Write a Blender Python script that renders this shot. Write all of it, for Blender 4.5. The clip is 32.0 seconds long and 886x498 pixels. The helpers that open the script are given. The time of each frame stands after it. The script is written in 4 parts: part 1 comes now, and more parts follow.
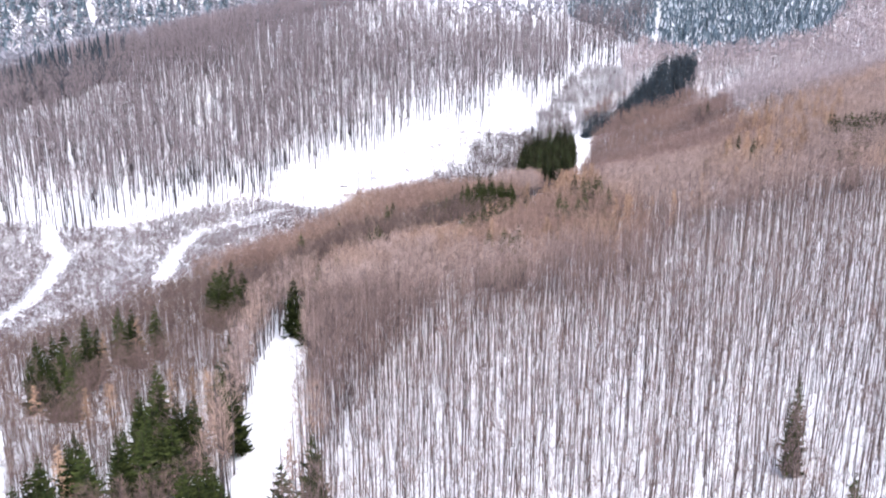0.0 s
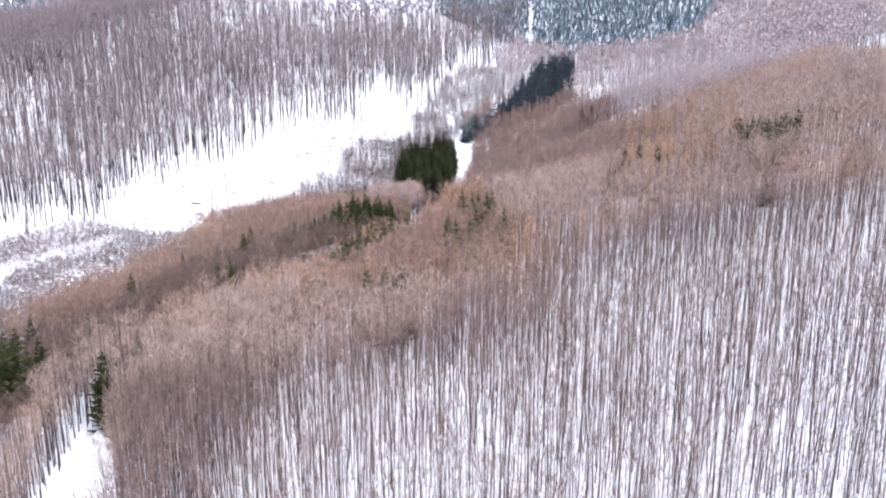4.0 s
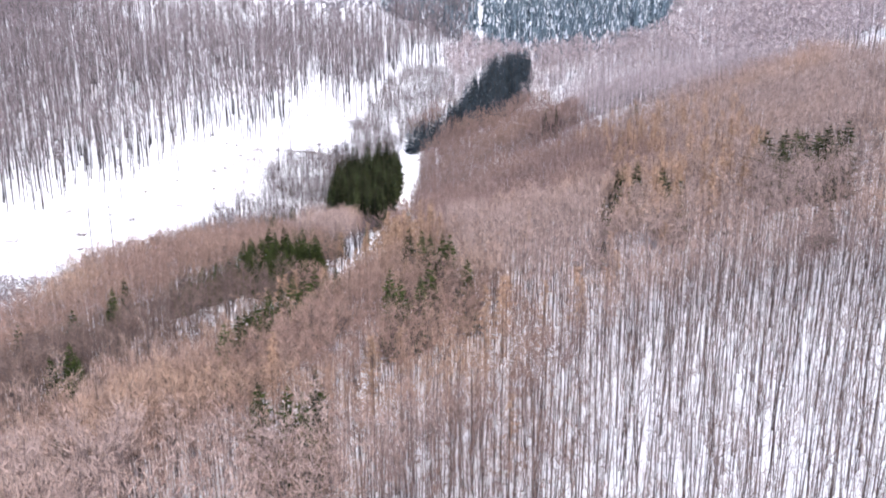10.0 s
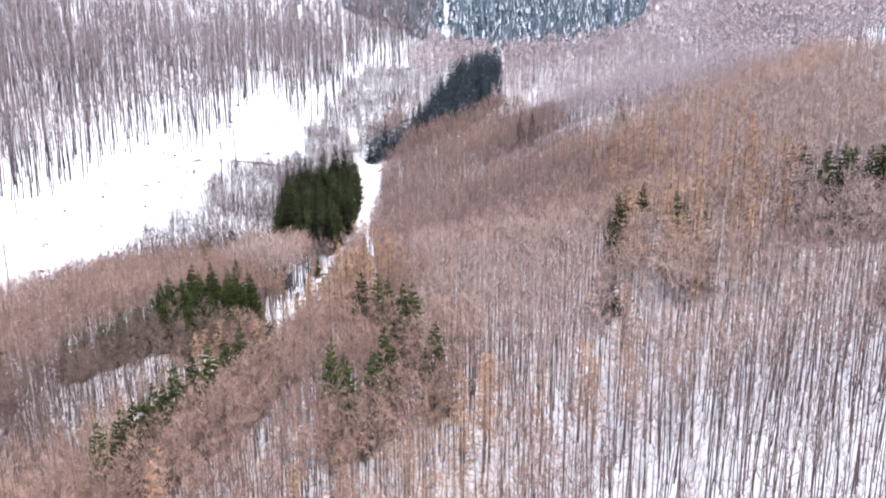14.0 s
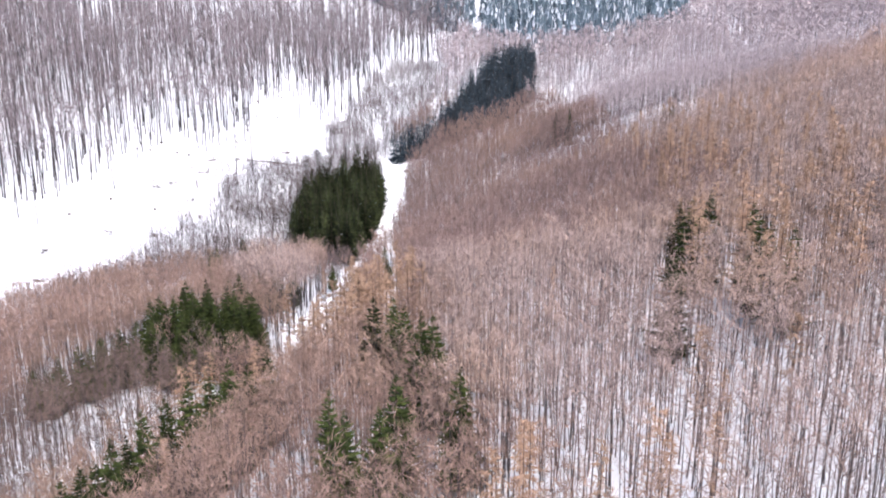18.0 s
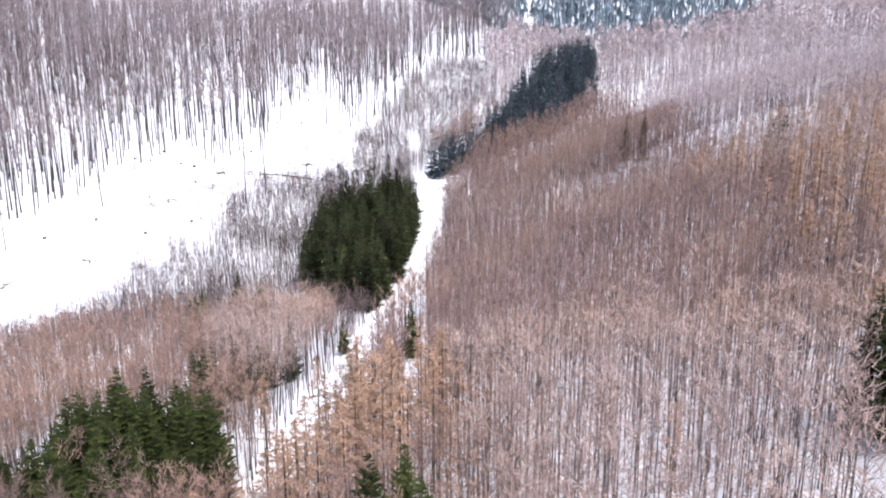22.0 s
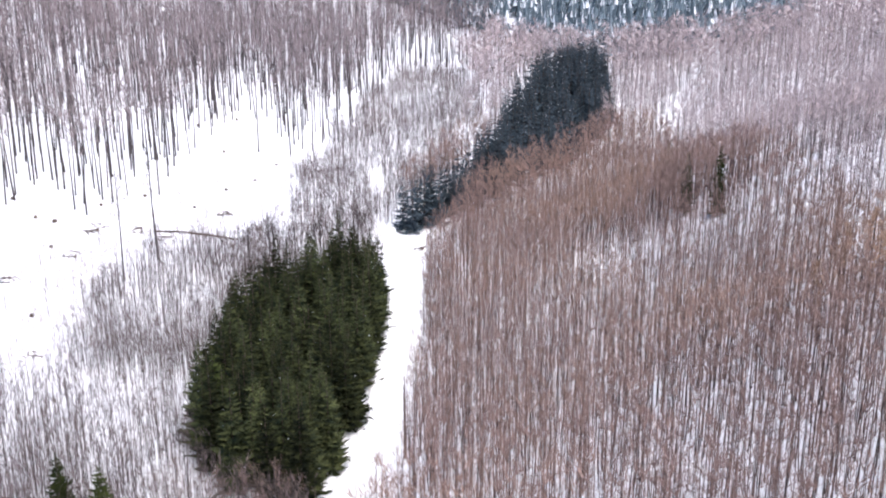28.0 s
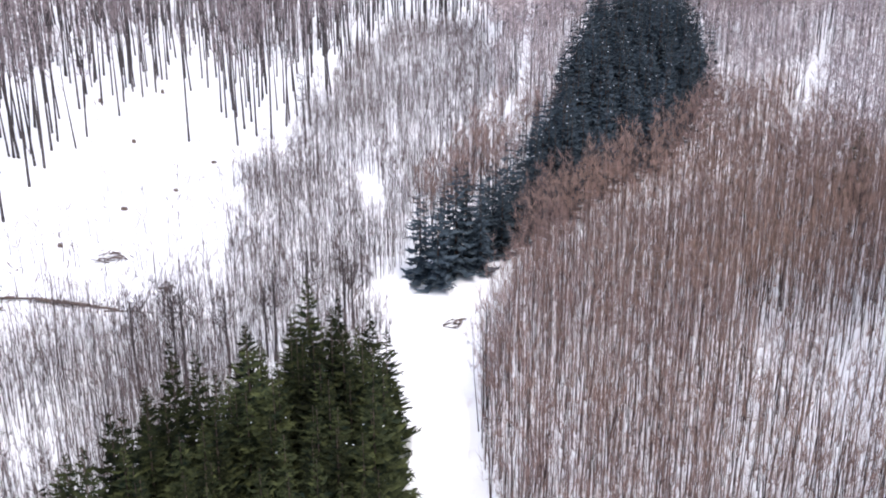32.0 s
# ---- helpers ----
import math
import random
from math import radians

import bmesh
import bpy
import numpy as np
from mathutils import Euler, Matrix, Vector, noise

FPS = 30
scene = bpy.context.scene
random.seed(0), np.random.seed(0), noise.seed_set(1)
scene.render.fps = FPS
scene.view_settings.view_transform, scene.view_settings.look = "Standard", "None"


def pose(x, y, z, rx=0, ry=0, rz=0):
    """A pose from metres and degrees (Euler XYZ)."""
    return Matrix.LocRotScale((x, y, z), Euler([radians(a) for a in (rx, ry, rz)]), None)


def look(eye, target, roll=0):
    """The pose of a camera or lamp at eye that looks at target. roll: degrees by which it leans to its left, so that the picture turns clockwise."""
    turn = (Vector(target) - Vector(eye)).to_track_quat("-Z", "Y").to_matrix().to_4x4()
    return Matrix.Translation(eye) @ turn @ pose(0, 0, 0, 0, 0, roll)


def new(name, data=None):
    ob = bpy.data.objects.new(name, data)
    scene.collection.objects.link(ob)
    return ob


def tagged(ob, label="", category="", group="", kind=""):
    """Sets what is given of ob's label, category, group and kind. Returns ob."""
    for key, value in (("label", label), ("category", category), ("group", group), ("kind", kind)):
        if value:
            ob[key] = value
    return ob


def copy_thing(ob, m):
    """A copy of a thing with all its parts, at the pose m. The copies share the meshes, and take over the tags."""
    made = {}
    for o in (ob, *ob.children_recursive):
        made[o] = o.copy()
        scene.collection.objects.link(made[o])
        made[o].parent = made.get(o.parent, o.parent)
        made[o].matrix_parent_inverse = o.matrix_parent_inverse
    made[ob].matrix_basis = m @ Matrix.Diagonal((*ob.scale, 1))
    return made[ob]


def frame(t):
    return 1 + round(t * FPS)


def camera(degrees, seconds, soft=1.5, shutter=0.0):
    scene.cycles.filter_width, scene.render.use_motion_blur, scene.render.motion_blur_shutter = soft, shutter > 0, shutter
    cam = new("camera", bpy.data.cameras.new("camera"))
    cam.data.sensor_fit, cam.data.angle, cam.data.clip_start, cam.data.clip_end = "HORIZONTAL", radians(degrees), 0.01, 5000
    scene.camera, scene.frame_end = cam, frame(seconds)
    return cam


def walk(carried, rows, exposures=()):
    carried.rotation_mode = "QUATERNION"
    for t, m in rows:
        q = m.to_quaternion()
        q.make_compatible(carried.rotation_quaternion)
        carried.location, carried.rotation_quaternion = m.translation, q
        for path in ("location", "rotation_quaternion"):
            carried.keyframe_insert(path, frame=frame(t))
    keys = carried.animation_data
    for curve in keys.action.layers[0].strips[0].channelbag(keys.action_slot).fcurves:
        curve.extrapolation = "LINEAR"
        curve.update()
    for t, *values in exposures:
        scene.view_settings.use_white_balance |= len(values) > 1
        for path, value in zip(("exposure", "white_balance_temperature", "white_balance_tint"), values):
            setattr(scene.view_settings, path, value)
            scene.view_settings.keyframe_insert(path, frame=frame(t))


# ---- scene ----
cam = camera(60.7, 32.0, soft=2.0)
EXPOSURES = [(0.0, 1.15, 6150, 10), (10.0, 1.17, 6200, 10), (14.0, 1.23, 6280, 10), (21.0, 1.22, 6300, 10), (25.0, 1.12, 6300, 9.5), (28.0, 1.08, 6280, 9.5), (30.5, 0.98, 6260, 9.5), (32.0, 0.78, 6250, 9.5)]
METRES, EYE, TILT, LEAN, TURN = 300.0, 60.0, -5.5, 1.0, 10.4
ROWS = [
    (0.0, 0.0, 0.0, 0.0, 0.13, -7.63, -0.94),
    (0.5, 0.0002, 0.0132, 0.001, -1.09, -7.58, -0.85),
    (1.0, 0.0009, 0.0265, 0.002, -3.15, -7.54, -0.66),
    (1.5, 0.0011, 0.0396, 0.0032, -5.3, -7.52, -0.55),
    (2.0, 0.0014, 0.0526, 0.0045, -6.91, -7.51, -0.4),
    (2.5, 0.0024, 0.0656, 0.0058, -7.48, -7.5, -0.33),
    (3.0, 0.0033, 0.0787, 0.0069, -7.8, -7.49, -0.25),
    (3.5, 0.0046, 0.0917, 0.0082, -8.67, -7.48, -0.16),
    (5.5, 0.0107, 0.1429, 0.0137, -10.67, -7.49, 0.1),
    (6.0, 0.0127, 0.1551, 0.0149, -11.48, -7.48, 0.15),
    (6.5, 0.0153, 0.1692, 0.0163, -12.31, -7.48, 0.23),
    (7.0, 0.0177, 0.1813, 0.0175, -12.61, -7.48, 0.28),
    (7.5, 0.0203, 0.1942, 0.0187, -13.26, -7.48, 0.3),
    (8.0, 0.0232, 0.2068, 0.02, -13.28, -7.48, 0.34),
    (8.5, 0.0261, 0.2194, 0.0211, -13.29, -7.47, 0.36),
    (9.0, 0.0292, 0.2321, 0.0223, -13.31, -7.47, 0.39),
    (9.5, 0.0323, 0.2447, 0.0235, -13.32, -7.47, 0.41),
    (10.0, 0.0357, 0.2574, 0.0246, -13.39, -7.46, 0.42),
    (10.5, 0.0385, 0.27, 0.0259, -15.76, -7.48, 0.56),
    (11.0, 0.0419, 0.2827, 0.0269, -15.77, -7.48, 0.61),
    (11.5, 0.0452, 0.295, 0.0281, -15.79, -7.48, 0.61),
    (12.0, 0.0486, 0.3074, 0.0294, -15.81, -7.48, 0.59),
    (12.5, 0.0521, 0.3198, 0.0306, -15.84, -7.49, 0.6),
    (13.0, 0.0558, 0.3323, 0.0319, -15.85, -7.47, 0.62),
    (13.5, 0.0592, 0.3437, 0.0335, -15.87, -7.4, 0.66),
    (14.0, 0.0618, 0.3527, 0.0345, -15.9, -7.41, 0.68),
    (14.5, 0.0636, 0.359, 0.0352, -15.9, -7.36, 0.73),
    (16.5, 0.0694, 0.378, 0.0353, -15.74, -7.54, 0.84),
    (17.0, 0.0723, 0.3874, 0.0356, -15.67, -7.57, 0.87),
    (17.5, 0.0757, 0.3983, 0.0362, -15.62, -7.61, 0.85),
    (18.0, 0.0793, 0.4108, 0.0367, -13.6, -7.61, 0.66),
    (18.5, 0.0831, 0.4243, 0.0374, -12.12, -7.64, 0.52),
    (19.0, 0.087, 0.4389, 0.0382, -11.77, -7.65, 0.46),
    (19.5, 0.0912, 0.4545, 0.0391, -11.07, -7.63, 0.38),
    (20.0, 0.0951, 0.4708, 0.0404, -11.05, -7.62, 0.32),
    (20.5, 0.0987, 0.4873, 0.042, -10.92, -7.58, 0.27),
    (21.0, 0.1023, 0.5043, 0.0439, -10.9, -7.57, 0.24),
    (21.5, 0.1058, 0.5215, 0.046, -10.87, -7.56, 0.21),
    (22.0, 0.1091, 0.539, 0.0482, -10.23, -7.53, 0.13),
    (22.5, 0.1124, 0.5566, 0.0503, -9.57, -7.5, 0.08),
    (23.0, 0.1155, 0.5743, 0.0525, -9.56, -7.49, 0.07),
    (23.5, 0.1184, 0.5921, 0.0545, -9.55, -7.45, 0.08),
    (24.0, 0.1211, 0.6099, 0.0569, -9.53, -7.43, 0.05),
    (24.5, 0.1238, 0.6279, 0.0591, -9.49, -7.41, 0.09),
    (25.0, 0.1262, 0.6457, 0.0612, -9.48, -7.36, 0.09),
    (25.5, 0.1287, 0.6638, 0.0631, -9.45, -7.3, 0.11),
    (27.5, 0.1363, 0.7397, 0.0677, -9.42, -6.8, 0.27),
    (28.0, 0.1377, 0.7582, 0.0698, -13.31, -6.77, 0.57),
    (28.5, 0.139, 0.7765, 0.0717, -13.32, -6.74, 0.63),
    (29.0, 0.1405, 0.7951, 0.0736, -13.32, -6.71, 0.66),
    (29.5, 0.142, 0.8136, 0.0752, -13.31, -6.66, 0.69),
    (30.0, 0.1436, 0.8321, 0.0766, -13.3, -6.64, 0.75),
    (30.5, 0.1452, 0.8506, 0.0777, -13.3, -6.6, 0.8),
    (31.0, 0.1494, 0.8875, 0.0793, -13.64, -7.08, 0.78),
    (31.5, 0.1566, 0.9409, 0.0813, -14.38, -8.16, 0.74),
    (32.0, 0.1621, 0.9799, 0.0827, -15.01, -8.98, 0.72),
]
walk(cam, [(t, pose(0, 0, EYE, TILT, LEAN, TURN) @ pose(METRES * x, METRES * y, METRES * z, 90 + pitch, roll, yaw)) for t, x, y, z, yaw, pitch, roll in ROWS], EXPOSURES)

# ---- light ----
world = bpy.data.worlds.new("winter_sky")
scene.world = world
world.use_nodes = True
wn = world.node_tree
sky = wn.nodes.new("ShaderNodeTexSky")
sky.sky_type = "NISHITA"
sky.sun_disc = False
sky.sun_elevation, sky.sun_rotation = radians(58), radians(147)
sky.air_density, sky.dust_density, sky.ozone_density = 1.0, 4.0, 1.0
bg = wn.nodes["Background"]
wn.links.new(sky.outputs[0], bg.inputs[0])
bg.inputs[1].default_value = 0.14
sun = new("sun", bpy.data.lights.new("sun", "SUN"))
sun.data.energy, sun.data.angle, sun.data.color = 1.2, radians(60), (0.98, 0.96, 1.0)
sun.matrix_world = look((30, -46, 90), (0, 0, 0))


# ---- materials ----
def material(name, colours, scale, rough=0.9, bump=0.3, bump_scale=None, spread=0.25, by="object", gloss=0.25, blotch=None):
    """Noise between two colours, lightness varied per object or per island, fine bump."""
    m = bpy.data.materials.new(name)
    m.use_nodes = True
    n, l = m.node_tree.nodes, m.node_tree.links
    b = n["Principled BSDF"]
    b.inputs["Roughness"].default_value, b.inputs["Specular IOR Level"].default_value = rough, gloss
    co = n.new("ShaderNodeTexCoord")
    geo = n.new("ShaderNodeNewGeometry")
    tex = n.new("ShaderNodeTexNoise")
    tex.inputs["Scale"].default_value, tex.inputs["Detail"].default_value = scale, 6
    l.new(geo.outputs["Position"], tex.inputs["Vector"])
    ramp = n.new("ShaderNodeValToRGB")
    ramp.color_ramp.elements[0].position, ramp.color_ramp.elements[1].position = 0.3, 0.7
    ramp.color_ramp.elements[0].color = (*colours[0], 1)
    ramp.color_ramp.elements[1].color = (*colours[1], 1)
    l.new(tex.outputs[0], ramp.inputs[0])
    last = ramp.outputs[0]
    if blotch:
        big = n.new("ShaderNodeTexNoise")
        big.inputs["Scale"].default_value, big.inputs["Detail"].default_value = blotch[1], 4
        l.new(geo.outputs["Position"], big.inputs["Vector"])
        r2 = n.new("ShaderNodeMapRange")
        r2.inputs[1].default_value, r2.inputs[2].default_value = blotch[2], blotch[3]
        l.new(big.outputs[0], r2.inputs[0])
        mix = n.new("ShaderNodeMix")
        mix.data_type = "RGBA"
        l.new(r2.outputs[0], mix.inputs[0])
        l.new(last, mix.inputs[6])
        mix.inputs[7].default_value = (*blotch[0], 1)
        last = mix.outputs[2]
    if spread:
        hsv = n.new("ShaderNodeHueSaturation")
        rnd = n.new("ShaderNodeMapRange")
        rnd.inputs[3].default_value, rnd.inputs[4].default_value = 1 - spread, 1 + spread
        src = n.new("ShaderNodeObjectInfo").outputs["Random"] if by == "object" else geo.outputs["Random Per Island"]
        l.new(src, rnd.inputs[0])
        l.new(rnd.outputs[0], hsv.inputs["Value"])
        l.new(last, hsv.inputs["Color"])
        last = hsv.outputs[0]
    l.new(last, b.inputs["Base Color"])
    if bump:
        t2 = n.new("ShaderNodeTexNoise")
        t2.inputs["Scale"].default_value, t2.inputs["Detail"].default_value = bump_scale or scale * 4, 4
        l.new(geo.outputs["Position"], t2.inputs["Vector"])
        bp = n.new("ShaderNodeBump")
        bp.inputs["Strength"].default_value, bp.inputs["Distance"].default_value = bump, 0.1
        l.new(t2.outputs[0], bp.inputs["Height"])
        l.new(bp.outputs[0], b.inputs["Normal"])
    return m


SNOW = material("snow", ((0.80, 0.80, 0.83), (0.88, 0.88, 0.90)), 0.35, 0.65, 0.4, 1.3, 0, blotch=((0.60, 0.54, 0.52), 0.55, 0.60, 0.82))
PACKED = material("packed_snow", ((0.84, 0.84, 0.86), (0.90, 0.90, 0.91)), 0.8, 0.55, 0.3, 3.0, 0)
BARK = material("beech_bark", ((0.05, 0.041, 0.042), (0.11, 0.091, 0.089)), 2.5, 0.9, 0.3, 9, 0.35, "island")
BARK_OLD = material("old_beech_bark", ((0.036, 0.031, 0.033), (0.08, 0.069, 0.07)), 2.5, 0.9, 0.3, 9, 0.3, "island")
BARK_POLE = material("young_beech_bark", ((0.043, 0.031, 0.030), (0.098, 0.070, 0.065)), 2.5, 0.9, 0.3, 9, 0.35, "island")
TWIG = material("beech_twigs", ((0.325, 0.237, 0.214), (0.49, 0.366, 0.325)), 0.22, 0.85, 0, None, 0.1, "island", blotch=((0.48, 0.32, 0.235), 0.035, 0.5, 0.75))
# cool grey cast in the twig colour stands in for haze over the old wood
TWIG_OLD = material("old_beech_twigs", ((0.2, 0.163, 0.172), (0.315, 0.258, 0.266)), 0.15, 0.85, 0, None, 0.12, "island")
TWIG_YOUNG = material("thicket_twigs", ((0.125, 0.095, 0.096), (0.2, 0.153, 0.15)), 0.08, 0.85, 0, None, 0.35, "island")
NEEDLE = material("spruce_needles", ((0.007, 0.012, 0.009), (0.056, 0.062, 0.024)), 1.1, 0.75, 0, None, 0.7, gloss=0.06)
NEEDLE_GREEN = material("fresh_spruce_needles", ((0.013, 0.021, 0.009), (0.062, 0.074, 0.021)), 1.2, 0.75, 0, None, 0.45, gloss=0.08)
TWIG_POLE = material("young_beech_twigs", ((0.225, 0.152, 0.138), (0.36, 0.25, 0.222)), 0.25, 0.85, 0, None, 0.1, "island", blotch=((0.40, 0.265, 0.205), 0.04, 0.5, 0.75))
TWIG_RUSSET = material("russet_beech_twigs", ((0.235, 0.15, 0.126), (0.385, 0.258, 0.207)), 0.25, 0.85, 0, None, 0.1, "island", blotch=((0.46, 0.31, 0.22), 0.04, 0.5, 0.75))
TWIG_DARK = material("dark_beech_twigs", ((0.13, 0.088, 0.076), (0.23, 0.160, 0.136)), 0.25, 0.85, 0, None, 0.1, "island")
TWIG_TALL = material("tall_beech_twigs", ((0.195, 0.138, 0.126), (0.315, 0.228, 0.205)), 0.25, 0.85, 0, None, 0.1, "island")
# paler, greyer than the near twigs: haze on the upper slopes, painted in
TWIG_HILL = material("hazy_hillside_twigs", ((0.37, 0.31, 0.32), (0.52, 0.435, 0.44)), 0.12, 0.85, 0, None, 0.1, "island")
# grey-blue twig colour carries the haze over the farthest hills
TWIG_FAR = material("hazed_far_twigs", ((0.24, 0.235, 0.27), (0.38, 0.36, 0.39)), 0.02, 0.85, 0, None, 0.3, "island")
# dark needles with a blue lift mixed in for the haze over the belts
NEEDLE_DARK = material("dark_hazed_needles", ((0.027, 0.039, 0.05), (0.072, 0.092, 0.112)), 0.9, 0.75, 0, None, 0.3, gloss=0.1)
# needles blued and lifted in place of distance haze; the snow is FROST
NEEDLE_FAR = material("hazed_spruce_needles", ((0.075, 0.105, 0.13), (0.16, 0.205, 0.24)), 0.15, 0.8, 0, None, 0.35, "island")
FROST = material("frost", ((0.62, 0.66, 0.72), (0.8, 0.83, 0.88)), 0.7, 0.6, 0, None, 0)
SPRUCE_BARK = material("spruce_bark", ((0.06, 0.042, 0.034), (0.12, 0.085, 0.07)), 4, 0.95, 0.4, 14, 0.2)
LARCH = material("larch_twigs", ((0.33, 0.212, 0.145), (0.49, 0.322, 0.222)), 0.5, 0.85, 0, None, 0.25)
DEADWOOD = material("weathered_wood", ((0.07, 0.05, 0.045), (0.16, 0.12, 0.10)), 3, 0.95, 0.4, 12, 0.2)

# ---- the lie of the land ----
BASE = (19.9, 10.5, 14.5)
BROAD = [
    (12.9, 5.0, -2.9, -3.4, 2.6, 3.1, 1.5), (5.1, -4.8, -3.6, -1.3, -3.8, -0.6, 2.0),
    (0.3, -10.0, -8.9, -6.7, 0.0, 1.8, 0.1), (-0.2, -8.5, -11.7, -16.5, -5.9, 4.0, 1.2),
    (3.3, 5.8, -1.4, -7.2, -17.3, -3.9, 7.1), (0.0, 11.6, -11.7, -5.5, -4.0, -6.6, 3.7),
    (-4.0, 13.0, -10.2, -11.1, 4.5, -5.1, -4.1), (2.8, 13.1, 3.4, 0.0, 11.3, 4.0, -0.6)]
FOLDS = [
    (-1.6, 2.4, -4.4, -4.2), (-0.5, -1.0, 1.3, 1.8), (3.1, 0.9, -2.1, 0.2),
    (-1.0, -3.6, -4.7, 2.1), (1.1, 2.8, -3.5, -5.2), (5.6, -7.3, 5.9, 1.7)]
GULLY_LINE = [(-51, 150), (-45, 172), (-36, 190), (-26, 207), (-19, 224), (-15, 240)]
HILLOCKS = [(26, 70, -4.5, 26), (-50, 155, 4.0, 18), (-50, 190, 3.2, 17), (-16, 248, 2.0, 10), (39, 308, 2.6, 14), (50, 357, 2.0, 12), (64, 363, 4.0, 15), (82, 357, 8.0, 20), (58, 425, -4.0, 20), (-33, 182, -1.5, 8)]
FAR_RIDGES = [(-750, 1150, 150, 330), (-100, 1500, 120, 400), (700, 1100, 80, 350)]


def along(x, y, line):
    """Distance from a line of points."""
    best = np.full(np.shape(x), 1e9)
    for (x0, y0), (x1, y1) in zip(line, line[1:]):
        dx, dy = x1 - x0, y1 - y0
        s = np.clip(((x - x0) * dx + (y - y0) * dy) / (dx * dx + dy * dy), 0, 1)
        best = np.minimum(best, np.hypot(x - x0 - s * dx, y - y0 - s * dy))
    return best


def ground(x, y):
    """Height of the ground: a tilted plane with broad hills, small folds and far ridges."""
    x, y = np.asarray(x, float), np.asarray(y, float)
    z = BASE[0] + BASE[1] * x / 100 + BASE[2] * y / 100
    for j, row in enumerate(BROAD):
        for i, w in enumerate(row):
            z = z + w * np.exp(-((x + 300 - 100 * i) ** 2 + (y - 107 * j) ** 2) / (2 * 95.0 ** 2))
    for j, row in enumerate(FOLDS):
        for i, w in enumerate(row):
            z = z + w * np.exp(-((x + 80 - 50 * i) ** 2 + (y - 140 - 60 * j) ** 2) / (2 * 38.0 ** 2))
    z = z - 6.5 * np.exp(-(along(x, y, GULLY_LINE) / 8.5) ** 2) + 2.5 * np.exp(-((x + 42) ** 2 + (y - 236) ** 2) / (2 * 17.0 ** 2))
    for cx, cy, h, s in HILLOCKS:
        z = z + h * np.exp(-((x - cx) ** 2 + (y - cy) ** 2) / (2 * s ** 2))
    for cx, cy, h, s in FAR_RIDGES:
        z = z + h * np.exp(-((x - cx) ** 2 + (y - cy) ** 2) / (2 * s ** 2)) * np.clip((np.hypot(x, y - 250) - 420) / 300, 0, 1) ** 2
    return z


def patchy(x, y, size, seed):
    """Smooth value noise, 0 to 1."""
    table = np.random.RandomState(seed).rand(64, 64)
    u, v = np.asarray(x) / size + 100, np.asarray(y) / size + 100
    i, j = np.floor(u).astype(int), np.floor(v).astype(int)
    a, b = u - i, v - j
    a, b = a * a * (3 - 2 * a), b * b * (3 - 2 * b)
    t = lambda p, q: table[p % 64, q % 64]
    return (t(i, j) * (1 - a) + t(i + 1, j) * a) * (1 - b) + (t(i, j + 1) * (1 - a) + t(i + 1, j + 1) * a) * b


def inside(x, y, poly):
    hit = np.zeros(len(x), bool)
    for (x0, y0), (x1, y1) in zip(poly, poly[1:] + poly[:1]):
        cross = (y0 > y) != (y1 > y)
        with np.errstate(divide="ignore", invalid="ignore"):
            hit ^= cross & (x < (x1 - x0) * (y - y0) / (y1 - y0) + x0)
    return hit


CLEARING = [(-196, 236), (-173, 246), (-160, 268), (-144, 284), (-131, 300), (-122, 330), (-105, 350), (-92, 368), (-76, 388), (-58, 396),
            (-60, 425), (-53, 455), (-40, 462), (-30, 448), (-25, 425), (-25, 404), (-24, 391), (-30, 381), (-41, 380), (-48, 376), (-50, 360),
            (-52, 345), (-60, 335), (-66, 310), (-74, 288), (-82, 270), (-97, 264), (-112, 272), (-134, 284), (-152, 256), (-169, 239)]
THICKET = [(-82, 268), (-74, 288), (-66, 310), (-60, 335), (-52, 345), (-49, 376), (-40, 380), (-30, 381), (-24, 391), (-24, 418), (-22, 430), (-16, 470), (-3, 516),
           (11, 519), (20, 511), (21, 458), (13, 424), (3, 404), (-2, 392), (-6, 388), (-4, 300), (-9.5, 290), (-16, 288), (-31, 289), (-46, 297), (-62, 288)]
SCRUB = [(-196, 235), (-169, 238), (-152, 255), (-134, 283), (-112, 271), (-97, 263), (-82, 268), (-78, 240), (-92, 190), (-110, 120), (-260, 100), (-320, 200)]
OLD_WOOD = [(-520, 100), (-260, 190), (-196, 236), (-173, 246), (-160, 268), (-144, 284), (-131, 300), (-122, 330), (-105, 350), (-92, 368), (-76, 388), (-58, 396), (-60, 425), (-53, 455),
            (-40, 462), (-30, 448), (-22, 430), (-16, 470), (-3, 516), (20, 514), (34, 545), (42, 600), (40, 800), (-520, 800)]
SPRUCE_WOOD = [(44, 520), (62, 500), (84, 492), (106, 484), (130, 482), (160, 540), (300, 660), (340, 900), (0, 900), (-20, 680), (20, 600), (36, 560)]
BLOCK = [(-29.5, 326), (-29, 337), (-25, 351), (-16, 361.5), (-5.5, 366), (-4.6, 347), (-4.4, 327), (-6, 316), (-9, 309), (-15, 308), (-22, 313)]
ROW = [(0, 386), (3.5, 390), (10, 396), (19.5, 415), (29, 440), (42, 471), (54, 487), (63, 481), (56, 437), (40, 415), (21, 401), (10, 391.5), (4, 387.5)]
ROAD = [(-28, 40), (-34, 72), (-38.5, 83), (-43.5, 97), (-49, 113), (-51.5, 125), (-51, 148), (-45, 172), (-36, 190), (-26, 207), (-19, 224), (-13.8, 246), (-11.4, 270),
        (-9.4, 293), (-6.4, 312), (-4.2, 324), (-2.2, 344), (-1.3, 366), (-1.0, 387)]
